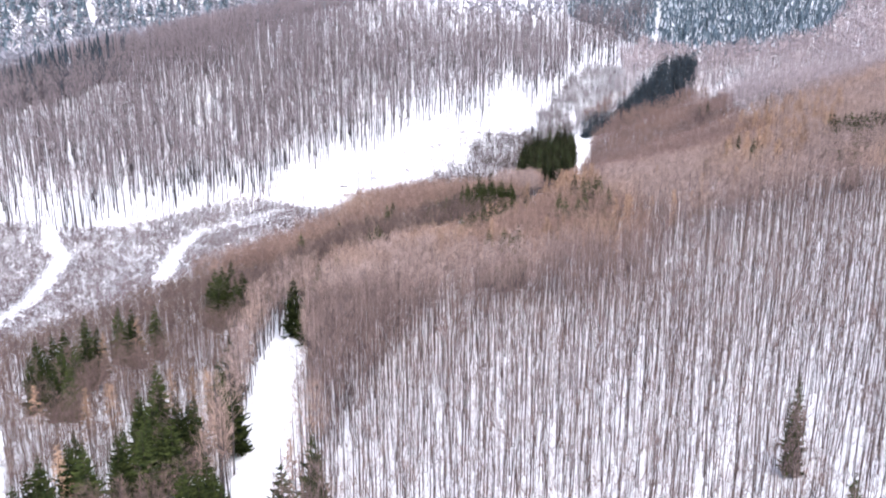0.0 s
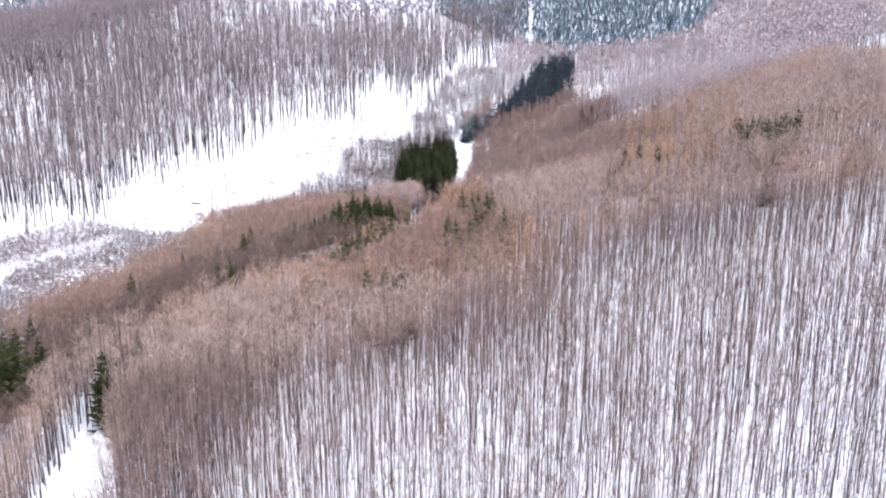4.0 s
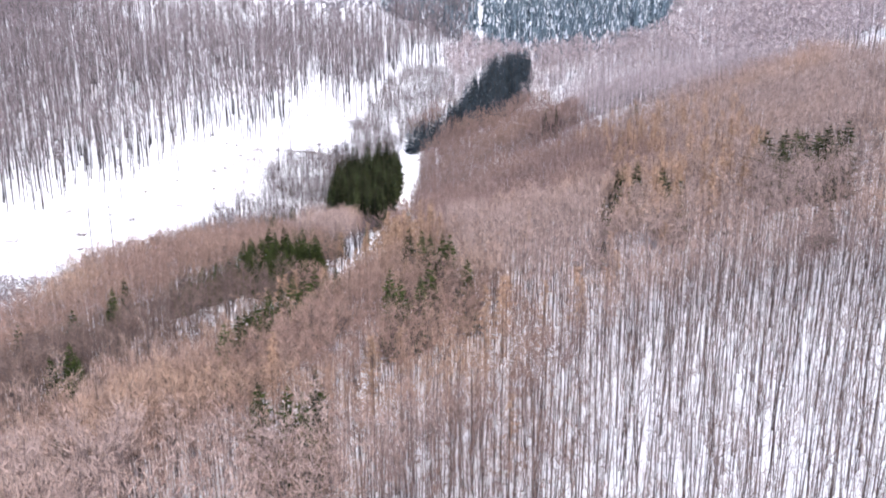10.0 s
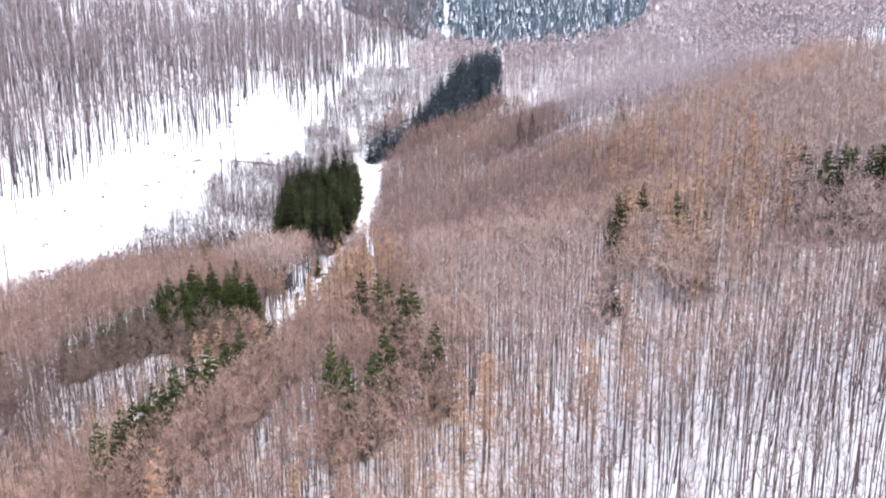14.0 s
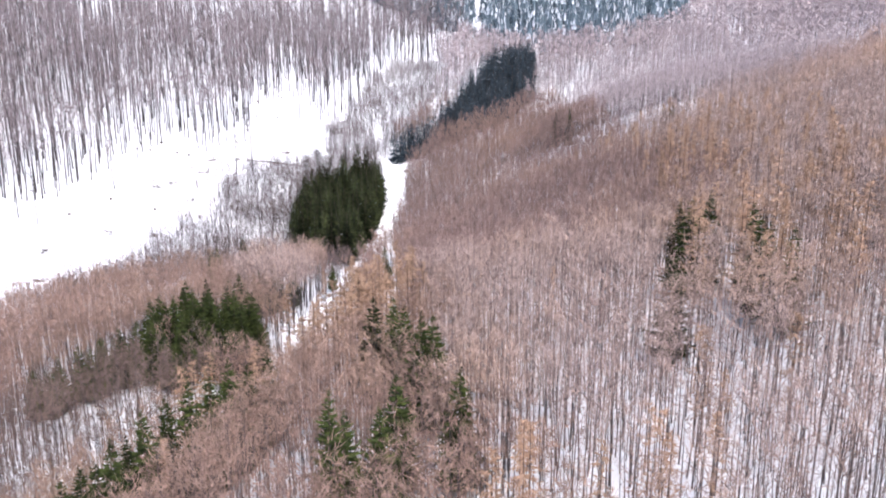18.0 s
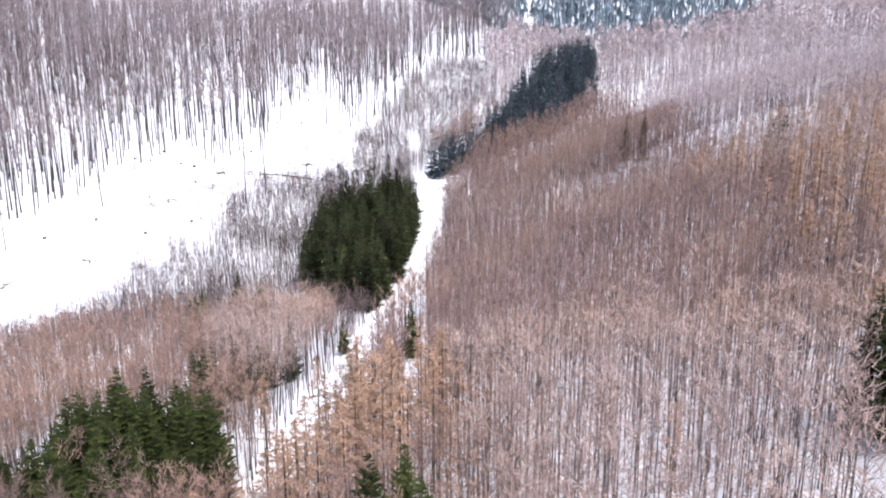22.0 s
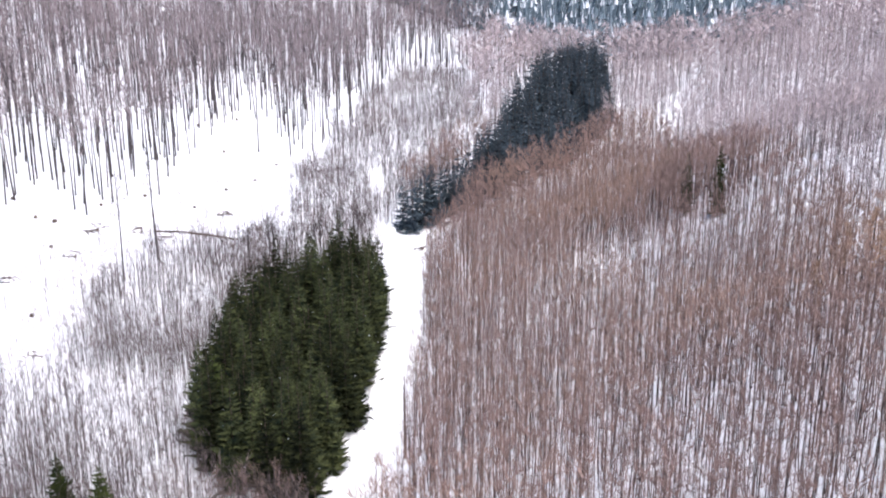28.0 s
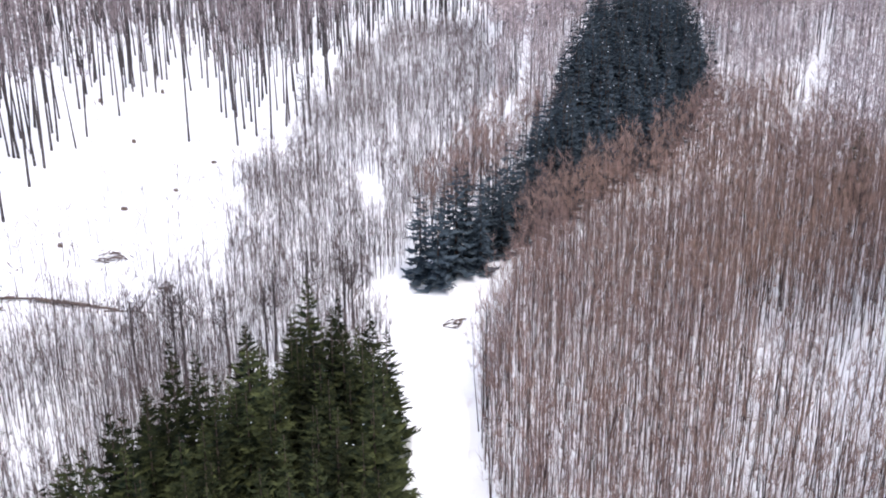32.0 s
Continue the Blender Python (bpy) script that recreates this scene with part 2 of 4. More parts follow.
LANES = [([(-49, 113), (-41, 97), (-34, 72), (-28, 40)], 3.4), ([(-187, 234), (-169, 212), (-160, 206), (-152, 190), (-138, 164), (-130, 140)], 2.6),
         ([(-112, 262), (-131, 237), (-127, 215), (-115, 185)], 2.6), ([(-6.5, 404), (-8.5, 416)], 1.9), ([(12, 412), (16, 424), (23, 450), (30, 485), (38, 520)], 1.1),
         ([(38, 520), (43, 548), (49, 600), (54, 665), (58, 760)], 2.0), ([(-2, 286), (-1.5, 268), (-1, 250)], 1.6), ([(31, 207), (34.6, 215), (38, 222)], 2.2),
         ([(30, 401), (40.6, 406), (48, 409.5), (60.5, 415), (68, 425), (79, 443)], 1.5), ([(31.8, 367), (33, 354), (35.5, 347)], 1.3), ([(40, 357), (47, 353)], 0.9)]


def mesh_from(name, verts, tris, slots, mats=None, smooth=False):
    me = bpy.data.meshes.new(name)
    me.vertices.add(len(verts))
    me.vertices.foreach_set("co", np.asarray(verts, np.float32).ravel())
    n = len(tris)
    me.loops.add(3 * n)
    me.loops.foreach_set("vertex_index", np.asarray(tris, np.int32).ravel())
    me.polygons.add(n)
    me.polygons.foreach_set("loop_start", np.arange(0, 3 * n, 3, dtype=np.int32))
    me.polygons.foreach_set("loop_total", np.full(n, 3, np.int32))
    for m in slots:
        me.materials.append(m)
    if mats is not None:
        me.polygons.foreach_set("material_index", np.asarray(mats, np.int32))
    me.polygons.foreach_set("use_smooth", np.full(n, smooth))
    me.update(calc_edges=True)
    me.validate()
    return me


def grid_tris(nx, ny):
    k = np.arange(nx * ny).reshape(ny, nx)
    a, b, c, d = k[:-1, :-1].ravel(), k[:-1, 1:].ravel(), k[1:, 1:].ravel(), k[1:, :-1].ravel()
    return np.concatenate([np.stack([a, b, c], 1), np.stack([a, c, d], 1)])


# ---- ground and road ----
xs = np.concatenate([-260 - np.geomspace(6, 2400, 36)[::-1], np.arange(-260, 261, 5.0), 260 + np.geomspace(6, 2400, 36)])
ys = np.concatenate([-60 - np.geomspace(6, 2000, 30)[::-1], np.arange(-60, 661, 5.0), 660 + np.geomspace(6, 3000, 40)])
gx, gy = [g.ravel() for g in np.meshgrid(xs, ys)]
gz = ground(gx, gy) + 0.5 * (patchy(gx, gy, 9, 1) - 0.5) + 0.35 * (patchy(gx, gy, 4, 2) - 0.5)
near_road = np.clip(along(gx, gy, ROAD) / 6, 0, 1)
gz = ground(gx, gy) * (1 - near_road) + gz * near_road - 0.12 * (1 - near_road)
land = new("ground", mesh_from("ground", np.stack([gx, gy, gz], 1), grid_tris(len(xs), len(ys)), [SNOW], smooth=True))
tagged(land, "snow-covered forest floor on rolling hills", "ground", kind="structure")


def smooth_line(line, step):
    pts = [Vector((*p, 0)) for p in line]
    out = []
    for i in range(len(pts) - 1):
        p0, p1, p2, p3 = pts[max(i - 1, 0)], pts[i], pts[i + 1], pts[min(i + 2, len(pts) - 1)]
        n = max(2, int((p2 - p1).length / step))
        for k in range(n):
            t = k / n
            out.append(0.5 * (2 * p1 + (p2 - p0) * t + (2 * p0 - 5 * p1 + 4 * p2 - p3) * t * t + (3 * p1 - p0 - 3 * p2 + p3) * t ** 3))
    out.append(pts[-1])
    return np.array([(p.x, p.y) for p in out])


def road_mesh(line, half):
    c = smooth_line(line, 1.5)
    d = np.gradient(c, axis=0)
    d /= np.linalg.norm(d, axis=1)[:, None]
    nrm = np.stack([d[:, 1], -d[:, 0]], 1)
    across = np.array([-1.25, -1.0, -0.8, -0.45, -0.33, -0.21, 0, 0.21, 0.33, 0.45, 0.8, 1.0, 1.25])
    lift = np.array([-0.5, 0.18, 0.34, 0.10, 0.03, 0.10, 0.14, 0.10, 0.03, 0.10, 0.34, 0.18, -0.5])
    v = []
    for k, p in enumerate(c):
        for a, u in zip(across, lift):
            w = half * (0.6 if 124 < p[1] < 236 else 1.0) * a * (1 + 0.12 * math.sin(k * 0.7 + a) + 0.1 * math.sin(k * 0.23))
            q = p + nrm[k] * w
            v.append((q[0], q[1], float(ground(q[0], q[1])) + u + 0.05 * math.sin(k * 1.3 + a * 5)))
    return mesh_from("road", np.array(v), grid_tris(len(across), len(c)), [PACKED], smooth=True)


road = new("road", road_mesh(ROAD, 3.0))
tagged(road, "snow-covered forest road with packed wheel ruts", "road", kind="structure")


# ---- trees as templates: points, triangles, material index ----
class Tree:
    def __init__(self):
        self.v, self.f, self.m = [], [], []

    def stem(self, pts, radii, sides, mat):
        base = len(self.v)
        for p, r in zip(pts, radii):
            for s in range(sides):
                a = 2 * math.pi * s / sides
                self.v.append((p[0] + r * math.cos(a), p[1] + r * math.sin(a), p[2]))
        for k in range(len(pts) - 1):
            for s in range(sides):
                a, b = base + k * sides + s, base + k * sides + (s + 1) % sides
                self.f += [(a, b, b + sides), (a, b + sides, a + sides)]
                self.m += [mat, mat]

    def sliver(self, p, d, w, mat, rnd):
        side = d.cross(Vector((rnd.uniform(-1, 1), rnd.uniform(-1, 1), rnd.uniform(-1, 1)))).normalized() * (w / 2)
        k = len(self.v)
        self.v += [tuple(p - side), tuple(p + side), tuple(p + d)]
        self.f.append((k, k + 1, k + 2))
        self.m.append(mat)

    def arrays(self):
        return np.array(self.v), np.array(self.f), np.array(self.m)

    def pieces(self, mat):
        """The part of the tree that has this material, as points and triangles."""
        f = np.array([t for t, k in zip(self.f, self.m) if k == mat])
        used, back = np.unique(f, return_inverse=True)
        return np.array(self.v)[used], back.reshape(-1, 3)


def beech(seed, h, crown_from, radius, limbs, twigs, twig_len, twig_w, trunk_r, sides=3, upright=0.35):
    rnd, t = random.Random(seed), Tree()
    bend = Vector((rnd.uniform(-1, 1), rnd.uniform(-1, 1), 0)) * 0.02 * h
    at = lambda u: bend * math.sin(u * 2.4) + Vector((0, 0, u * h))
    us = (0, 0.05, 0.5, 0.8, 1.0) if sides > 3 else (0, 0.5, 1.0) if h > 7 else (0, 1.0)
    t.stem([tuple(at(u) - Vector((0, 0, 0.5 if u == 0 else 0))) for u in us], [trunk_r * (1.25 if u == 0 else 1 - (0.66 if sides > 3 else 0.88) * u) for u in us], sides, 0)
    tips = []
    for k in range(limbs):
        u = crown_from + (0.93 - crown_from) * (k + rnd.random()) / limbs
        a = rnd.uniform(0, 2 * math.pi)
        reach = radius * (0.55 + 0.6 * rnd.random()) * (1.15 - 0.75 * (u - crown_from) / (1 - crown_from))
        d = Vector((math.cos(a) * reach, math.sin(a) * reach, reach * rnd.uniform(0.8, 1.7)))
        p = at(u)
        t.sliver(p, d, trunk_r * 0.62, 1 if sides > 3 else 0, rnd)
        tips.append((p, d))
    for k in range(twigs):
        p, d = tips[k % len(tips)]
        q = p + d * rnd.uniform(0.2, 1.05) + Vector((rnd.gauss(0, 0.13), rnd.gauss(0, 0.13), rnd.gauss(0, 0.09))) * radius
        way = (d.normalized() * 0.5 + Vector((rnd.gauss(0, 0.7 - upright * 0.4), rnd.gauss(0, 0.7 - upright * 0.4), rnd.uniform(-0.55, 0.55) + upright))).normalized()
        t.sliver(q, way * twig_len * rnd.uniform(0.6, 1.3), twig_w * rnd.uniform(0.7, 1.3), 1, rnd)
    return t


def spruce(seed, h, tiers, per_tier, spread, lumps=0.012, sprays=4):
    """Trunk 0, needle fronds 1, snow lumps 2."""
    rnd, t = random.Random(seed), Tree()
    t.stem([(0, 0, -0.4), (0, 0, h * 0.5), (0, 0, h)], [0.016 * h, 0.006 * h, 0.0015 * h], 5, 0)
    for k in range(tiers):
        u = k / (tiers - 1)
        z = h * (0.10 + 0.885 * u ** 0.92)
        reach = spread * (1 - u) ** 0.78 * rnd.uniform(0.82, 1.12) + 0.14
        n = max(4, int(per_tier * (1 - 0.55 * u)))
        off = rnd.uniform(0, 6.28)
        for j in range(n):
            a = off + 2 * math.pi * j / n + rnd.uniform(-0.25, 0.25)
            r = reach * rnd.uniform(0.55, 1.22)
            o = Vector((math.cos(a), math.sin(a), 0))
            s = Vector((-o.y, o.x, 0)) * r * rnd.uniform(0.14, 0.24)
            droop = r * (0.34 - 0.5 * u) * rnd.uniform(0.5, 1.5)
            p0 = Vector((0, 0, z + rnd.uniform(-0.6, 0.6) * h / tiers))
            p1 = p0 + o * r * 0.5 + Vector((0, 0, -droop * 0.7))
            p2 = p0 + o * r + Vector((0, 0, -droop * 0.75 + 0.12 * r))
            low = Vector((0, 0, -0.10 * r - 0.05))
            e = len(t.v)
            t.v += [tuple(q) for q in (p0, p1 + s + low, p1, p1 - s + low, p2)]
            for f in ((0, 1, 2), (0, 2, 3), (1, 4, 2), (2, 4, 3)):
                t.f.append(tuple(e + q for q in f))
                t.m.append(1)
            for w in [0.25 + 0.72 * i / sprays for i in range(sprays)]:
                q = p0.lerp(p1, w * 2) if w < 0.5 else p1.lerp(p2, w * 2 - 1)
                d = (o * rnd.uniform(0.2, 0.8) + Vector((-o.y, o.x, 0)) * rnd.uniform(-0.8, 0.8) + Vector((0, 0, rnd.uniform(-0.7, 0.45)))) * (0.16 + 0.30 * r) * rnd.uniform(0.7, 1.3)
                t.sliver(q, d, 0.36 / sprays + 0.03 + 0.05 * r, 1, rnd)
            if rnd.random() < lumps:
                c = len(t.v)
                w = rnd.uniform(0.07, 0.16)
                e = p1 * 0.4 + p2 * 0.6 + Vector((0, 0, 0.10))
                t.v += [tuple(e + Vector(q) * w) for q in ((1, 0, 0), (0, 0.8, 0), (-1, 0, 0), (0, -0.8, 0), (0, 0, 0.6), (0, 0, -0.5))]
                for i in range(4):
                    t.f += [(c + i, c + (i + 1) % 4, c + 4), (c + (i + 1) % 4, c + i, c + 5)]
                    t.m += [2, 2]
    return t


def small_spruce(seed, h, spread, frost):
    """A far spruce: stacked ragged skirts, some frosted."""
    rnd, t = random.Random(seed), Tree()
    t.stem([(0, 0, -0.5), (0, 0, h * 0.3)], [0.02 * h, 0.015 * h], 3, 1)
    for k in range(6):
        u = k / 6
        z, r = h * (0.12 + 0.86 * u), spread * (1 - u) ** 0.9
        n = 6
        top = Vector((0, 0, z + h * 0.24))
        off = rnd.uniform(0, 6)
        for j in range(n):
            a = off + 6.283 * j / n
            s = rnd.uniform(0.75, 1.2)
            p, q = [Vector((math.cos(a + e) * r * s, math.sin(a + e) * r * s, z - 0.1 * r)) for e in (-0.42, 0.42)]
            b = len(t.v)
            t.v += [tuple(top), tuple(p), tuple(q)]
            t.f.append((b, b + 1, b + 2))
            t.m.append(2 if rnd.random() < frost else 0)
    return t


def larch(seed, h):
    rnd, t = random.Random(seed), Tree()
    t.stem([(0, 0, -0.4), (0, 0, h * 0.5), (0, 0, h)], [0.010 * h, 0.007 * h, 0.0015 * h], 5, 0)
    for k in range(52):
        u = 0.30 + 0.69 * k / 52
        a = rnd.uniform(0, 6.283)
        r = 2.7 * (1.02 - u) ** 0.75 * rnd.uniform(0.7, 1.15) + 0.12
        d = Vector((math.cos(a) * r, math.sin(a) * r, r * rnd.uniform(-0.25, 0.2)))
        p = Vector((0, 0, u * h))
        t.sliver(p, d, 0.08, 1, rnd)
        for _ in range(14):
            s = rnd.uniform(0.15, 1.05)
            t.sliver(p + d * s, Vector((rnd.gauss(0, 0.3), rnd.gauss(0, 0.3), rnd.uniform(-0.45, 0.35))), 0.10, 1, rnd)
    return t


def planted(name, templates, x, y, slots, seed, low=0.8, high=1.2, wide=(0.85, 1.15), lean=0.03):
    """Many trees as one mesh, each with its own size and turn."""
    rs = np.random.RandomState(seed)
    z = ground(x, y)
    pick = rs.randint(0, len(templates), len(x))
    V, F, M, start = [], [], [], 0
    for k, t in enumerate(templates):
        v, f, m = t.arrays()
        sel = np.where(pick == k)[0]
        if not len(sel):
            continue
        n = len(sel)
        a = rs.uniform(0, 2 * np.pi, n)
        sz, sw = rs.uniform(low, high, n), rs.uniform(*wide, n)
        lx, ly = rs.normal(0, lean, n), rs.normal(0, lean, n)
        c, s = np.cos(a)[:, None], np.sin(a)[:, None]
        zz = v[None, :, 2] * sz[:, None]
        px = (c * v[None, :, 0] - s * v[None, :, 1]) * (sz * sw)[:, None] + lx[:, None] * zz + x[sel][:, None]
        py = (s * v[None, :, 0] + c * v[None, :, 1]) * (sz * sw)[:, None] + ly[:, None] * zz + y[sel][:, None]
        V.append(np.stack([px, py, zz + z[sel][:, None]], -1).reshape(-1, 3))
        F.append((f[None] + (start + np.arange(n) * len(v))[:, None, None]).reshape(-1, 3))
        M.append(np.tile(m, n))
        start += n * len(v)
    me = mesh_from(name, np.concatenate(V), np.concatenate(F), slots, np.concatenate(M))
    return tagged(new(name, me), kind="stuff")


def sown(x0, x1, y0, y1, step, seed, thin=0.0, patch=14.0):
    """A jittered grid of places, thinned where the wood is patchy."""
    rs = np.random.RandomState(seed)
    x, y = [g.ravel() for g in np.meshgrid(np.arange(x0, x1, step), np.arange(y0, y1, step))]
    x, y = x + rs.uniform(-0.5, 0.5, len(x)) * step, y + rs.uniform(-0.5, 0.5, len(x)) * step
    keep = rs.rand(len(x)) > thin * np.clip(2.2 * patchy(x, y, patch, seed + 7) - 0.4, 0, 1)
    return x[keep], y[keep]


def off_lanes(x, y):
    ok = along(x, y, ROAD) > np.where((y > 165) & (y < 236), 1.1, np.where((y > 128) & (y < 166), 2.4, 3.9))
    for line, half in LANES:
        ok &= along(x, y, line) > half
    return ok


# ---- the woods ----
# where the single conifers stand: x, y, height
START = [(-92.4, 108.8, 10), (-89.8, 109.7, 10), (-91.2, 114.5, 10), (-90.3, 119.2, 10), (-83, 112.6, 10), (-84.5, 100.9, 10), (-82.9, 102.9, 10), (-81.6, 104.6, 10), (-85, 98.3, 10), (-78.5, 95.2, 10), (-81.8, 107.8, 10), (-75.2, 94.6, 10), (-58.2, 90.6, 10), (-52, 100.8, 10), (-45.2, 85.3, 10), (-42.7, 83.1, 10), (-48.4, 90.2, 10), (-54.7, 80.9, 10), (-53, 80.8, 10), (-52.7, 82.3, 10), (-48.6, 79.4, 10), (-47, 79.2, 10), (-46.1, 79.1, 10), (-50.2, 75, 10), (-47.8, 74.7, 10), (-48.4, 71.5, 10), (-46.2, 73.9, 10), (-50.7, 71.2, 10), (-50.3, 69.5, 10), (-56.5, 70.6, 10), (-56.5, 69.2, 10), (-53.9, 68.5, 10), (-57.6, 65.9, 10), (-56.7, 63, 10), (-53.7, 60.7, 10), (-55.5, 59.6, 10), (-53.3, 61.8, 10), (-39.5, 64.5, 10), (-37.9, 64.4, 10), (-37.8, 66.3, 10), (-35.7, 63.8, 10), (-36, 61.5, 10), (-36.8, 60.9, 10), (-33.2, 60.7, 10)]
START_BANK = [(-84.9, 121.7, 11), (-79.6, 118, 11), (-77.5, 122, 11), (-76.9, 142.2, 11), (-78.4, 147.8, 11), (-78.3, 150.7, 11), (-79.3, 157.1, 11), (-68.8, 141.1, 11), (-71.2, 138.6, 11), (-69, 138.1, 11), (-72.4, 137.3, 11), (-52.1, 127.2, 11), (-47.9, 122.3, 11), (-26.5, 67.9, 11), (-27.2, 61.2, 11)]
YOUNG = [(23.7, 81.8, 12), (23.2, 62.3, 12)]
GULLY = [(-52.2, 178.3, 11), (-51.0, 181.5, 12), (-49.5, 180, 11), (-67.5, 200.4, 11), (-71, 180.3, 11), (-38.6, 149.5, 10), (-56.5, 218.8, 11), (-56.7, 213, 11), (-60.5, 204.9, 10), (-54.9, 207.1, 11), (-47.8, 129.2, 13), (-47.2, 137.9, 13)]
GULLY += [(a, b, 24.8 - float(ground(a, b))) for a, b in ((-29.5, 182.5), (-28, 185), (-27.5, 187.5), (-27.2, 190), (-27, 193), (-26.6, 196), (-26, 199), (-24.5, 202), (-23, 205.5), (-21.5, 208.5), (-20, 211.5), (-18.3, 214), (-16.5, 218))]
RIDGE = [(-37.3, 241.9, 11), (-33.5, 243.5, 12), (-31.7, 240.4, 11), (-30.2, 243.4, 12), (-28.9, 239.8, 12), (-27, 243, 11), (-25.4, 240.4, 12), (-23.9, 237.9, 11), (-32, 236.5, 10), (-34, 238.6, 10), (-36.3, 236, 10), (-35.8, 232.3, 10), (-38, 233.4, 9), (-40, 231.5, 9), (-42, 229.5, 9), (-44.4, 228, 8), (-28.8, 235.6, 10), (-26.6, 236.1, 10), (-31, 232.2, 10), (-33.1, 229.8, 9), (-46.6, 226.4, 8), (-49.5, 224.7, 8), (-24.6, 233.5, 10)]
SLOPE = [(-0.3, 218.3, 13), (1.1, 213.2, 13), (-2.7, 215, 13), (2.9, 205, 13), (4.1, 202.9, 13), (0.2, 192, 13), (6.1, 190.7, 13), (-5.9, 189.5, 13), (-4.4, 187, 13), (-1.3, 187.5, 13), (38.9, 225.7, 13), (39.2, 222.3, 13), (41.7, 222.5, 13), (31.1, 205.9, 13), (42.7, 209.9, 13), (42.8, 208.1, 13), (43.7, 204.2, 13), (-15.6, 150, 13), (-14.2, 150.5, 13), (-13, 152.5, 14), (-19, 153, 12), (56, 392, 11)]
UPPER = [(63.3, 218.1, 13.2), (63.3, 214.9, 13.2), (65.1, 211.7, 13.2), (65.3, 208.4, 13.2), (67.1, 209.9, 13.2), (68.3, 210.5, 13.2), (68.2, 206.8, 13.2), (69.3, 206.4, 13.2), (70.5, 207, 13.2), (71, 205.2, 13.2), (72.8, 205.5, 13.2), (62.8, 208.7, 13.2), (44, 214.8, 13)]
CREST = [(61.9, 190.4, 9), (60, 188.9, 9), (80.9, 195.1, 9), (78, 190.9, 9), (81.4, 192, 9), (83.5, 193.9, 9), (-25.3, 323.7, 13), (68.8, 319.3, 13.5), (69.8, 316.6, 13.5)]
JUNCTION = [(-14.2, 284.7, 6.5), (-2.7, 279.4, 9.8), (-20.9, 274, 9.5), (-24.7, 272.8, 9.5), (-23.2, 270.5, 8.5), (-26.8, 268, 9.5), (-26.7, 264.7, 9.5), (-25, 266.3, 9), (-28.9, 262, 9), (-27.7, 255.1, 10), (-30.3, 258.4, 9)]
SPUR = [(50.2, 365.8, 12), (52.6, 357.4, 12)]
HOLLOW = [(-37.5, 306.5, 9), (-32.6, 304.8, 9), (-41.4, 297.2, 9), (-41.8, 294.7, 9), (-41.1, 289.8, 9)]
TAN = [(-61.7, 85.4, 10), (-63.9, 82.9, 10), (-56.8, 68.1, 10), (-49.9, 89.8, 10), (-51.3, 88.3, 10), (-56.1, 90.8, 10), (-81.1, 111.4, 10), (-77.2, 115.6, 10), (-29.8, 70.1, 10), (10.7, 179.5, 12), (20.5, 175.8, 12), (15.2, 175.4, 12), (24.1, 176.6, 12), (7.3, 176.2, 12), (-27.4, 217.5, 12), (-25.4, 220.9, 12), (20.4, 177.4, 12), (10.3, 180.1, 12), (26.9, 182, 12), (7.1, 172.4, 12), (-4.2, 166.3, 12), (-20.7, 169.8, 12), (-26.4, 219.6, 12), (51.7, 206, 12), (-19.8, 226.5, 12), (19.8, 217.1, 12), (-20.8, 172.7, 12), (-7.8, 164.7, 12), (27.8, 187.8, 12), (20.2, 179.6, 12), (-25.1, 222.6, 12), (27.7, 189.1, 12), (35, 186.4, 12), (6.5, 145.8, 12), (-63.9, 87.7, 9.5), (-64.9, 84.1, 9.5), (-58.8, 70.5, 9.5), (-50.8, 91.1, 9.5), (-75.4, 87.5, 9.5), (-23.9, 199, 12), (-20.6, 169.5, 12), (-7.4, 160.8, 13), (9.9, 177.9, 13), (-5.7, 236.9, 14), (-3.7, 237.5, 14), (-7.6, 233.4, 13),
       (-6.9, 243, 14), (-4.9, 240.4, 14), (-8.7, 239, 13), (-2.3, 242.3, 13), (1.6, 237.9, 12), (-0.9, 233.7, 13), (-9.2, 231.6, 13), (-2.4, 232.4, 13), (-5.2, 229.5, 13), (-13.3, 235.6, 12), (51.9, 318.1, 13), (53.9, 316, 13), (44.2, 310, 12), (51.6, 311.1, 13)]
rs = random.Random(21)
RIDGE += [(a + rs.uniform(-2.6, 2.6), b + rs.uniform(-2.2, 2.2), h * rs.uniform(0.75, 1.0)) for a, b, h in RIDGE * 2]
x, y = sown(-31, -3, 304, 368, 2.45, 22)
k = inside(x, y, BLOCK) & (along(x, y, ROAD) > 3.8)
PLANTATION = [(a, b, rs.uniform(11.6, 13.8)) for a, b in zip(x[k], y[k])]
x, y = sown(-3, 68, 365, 492, 2.8, 24)
k = inside(x, y, ROW)
BELT = [(a, b, rs.uniform(10, 14)) for a, b in zip(x[k], y[k])] + [(-1.2, 387.4, 12), (0.8, 385.6, 12), (1.9, 389.2, 12), (4.6, 390.2, 12), (6.3, 388.6, 11), (7.4, 392.4, 12), (9.5, 392.2, 11), (8.7, 395.4, 12), (11, 397.5, 13), (12.2, 394.6, 12), (13.5, 400, 13), (15, 397, 12), (16, 403.5, 13), (18, 400.6, 13), (18.5, 407, 13), (20.5, 404, 13), (21.3, 410, 14), (23.5, 407, 13), (22.5, 414, 14)]
x, y = sown(32, 92, 185, 335, 4.1, 32, 0.6, 16)
k = inside(x, y, [(62, 330), (84, 322), (82, 270), (74, 238), (62, 212), (52, 192), (38, 195), (34, 212), (46, 255)])
x2, y2 = sown(-17, 4, 224, 251, 3.3, 35, 0.2)
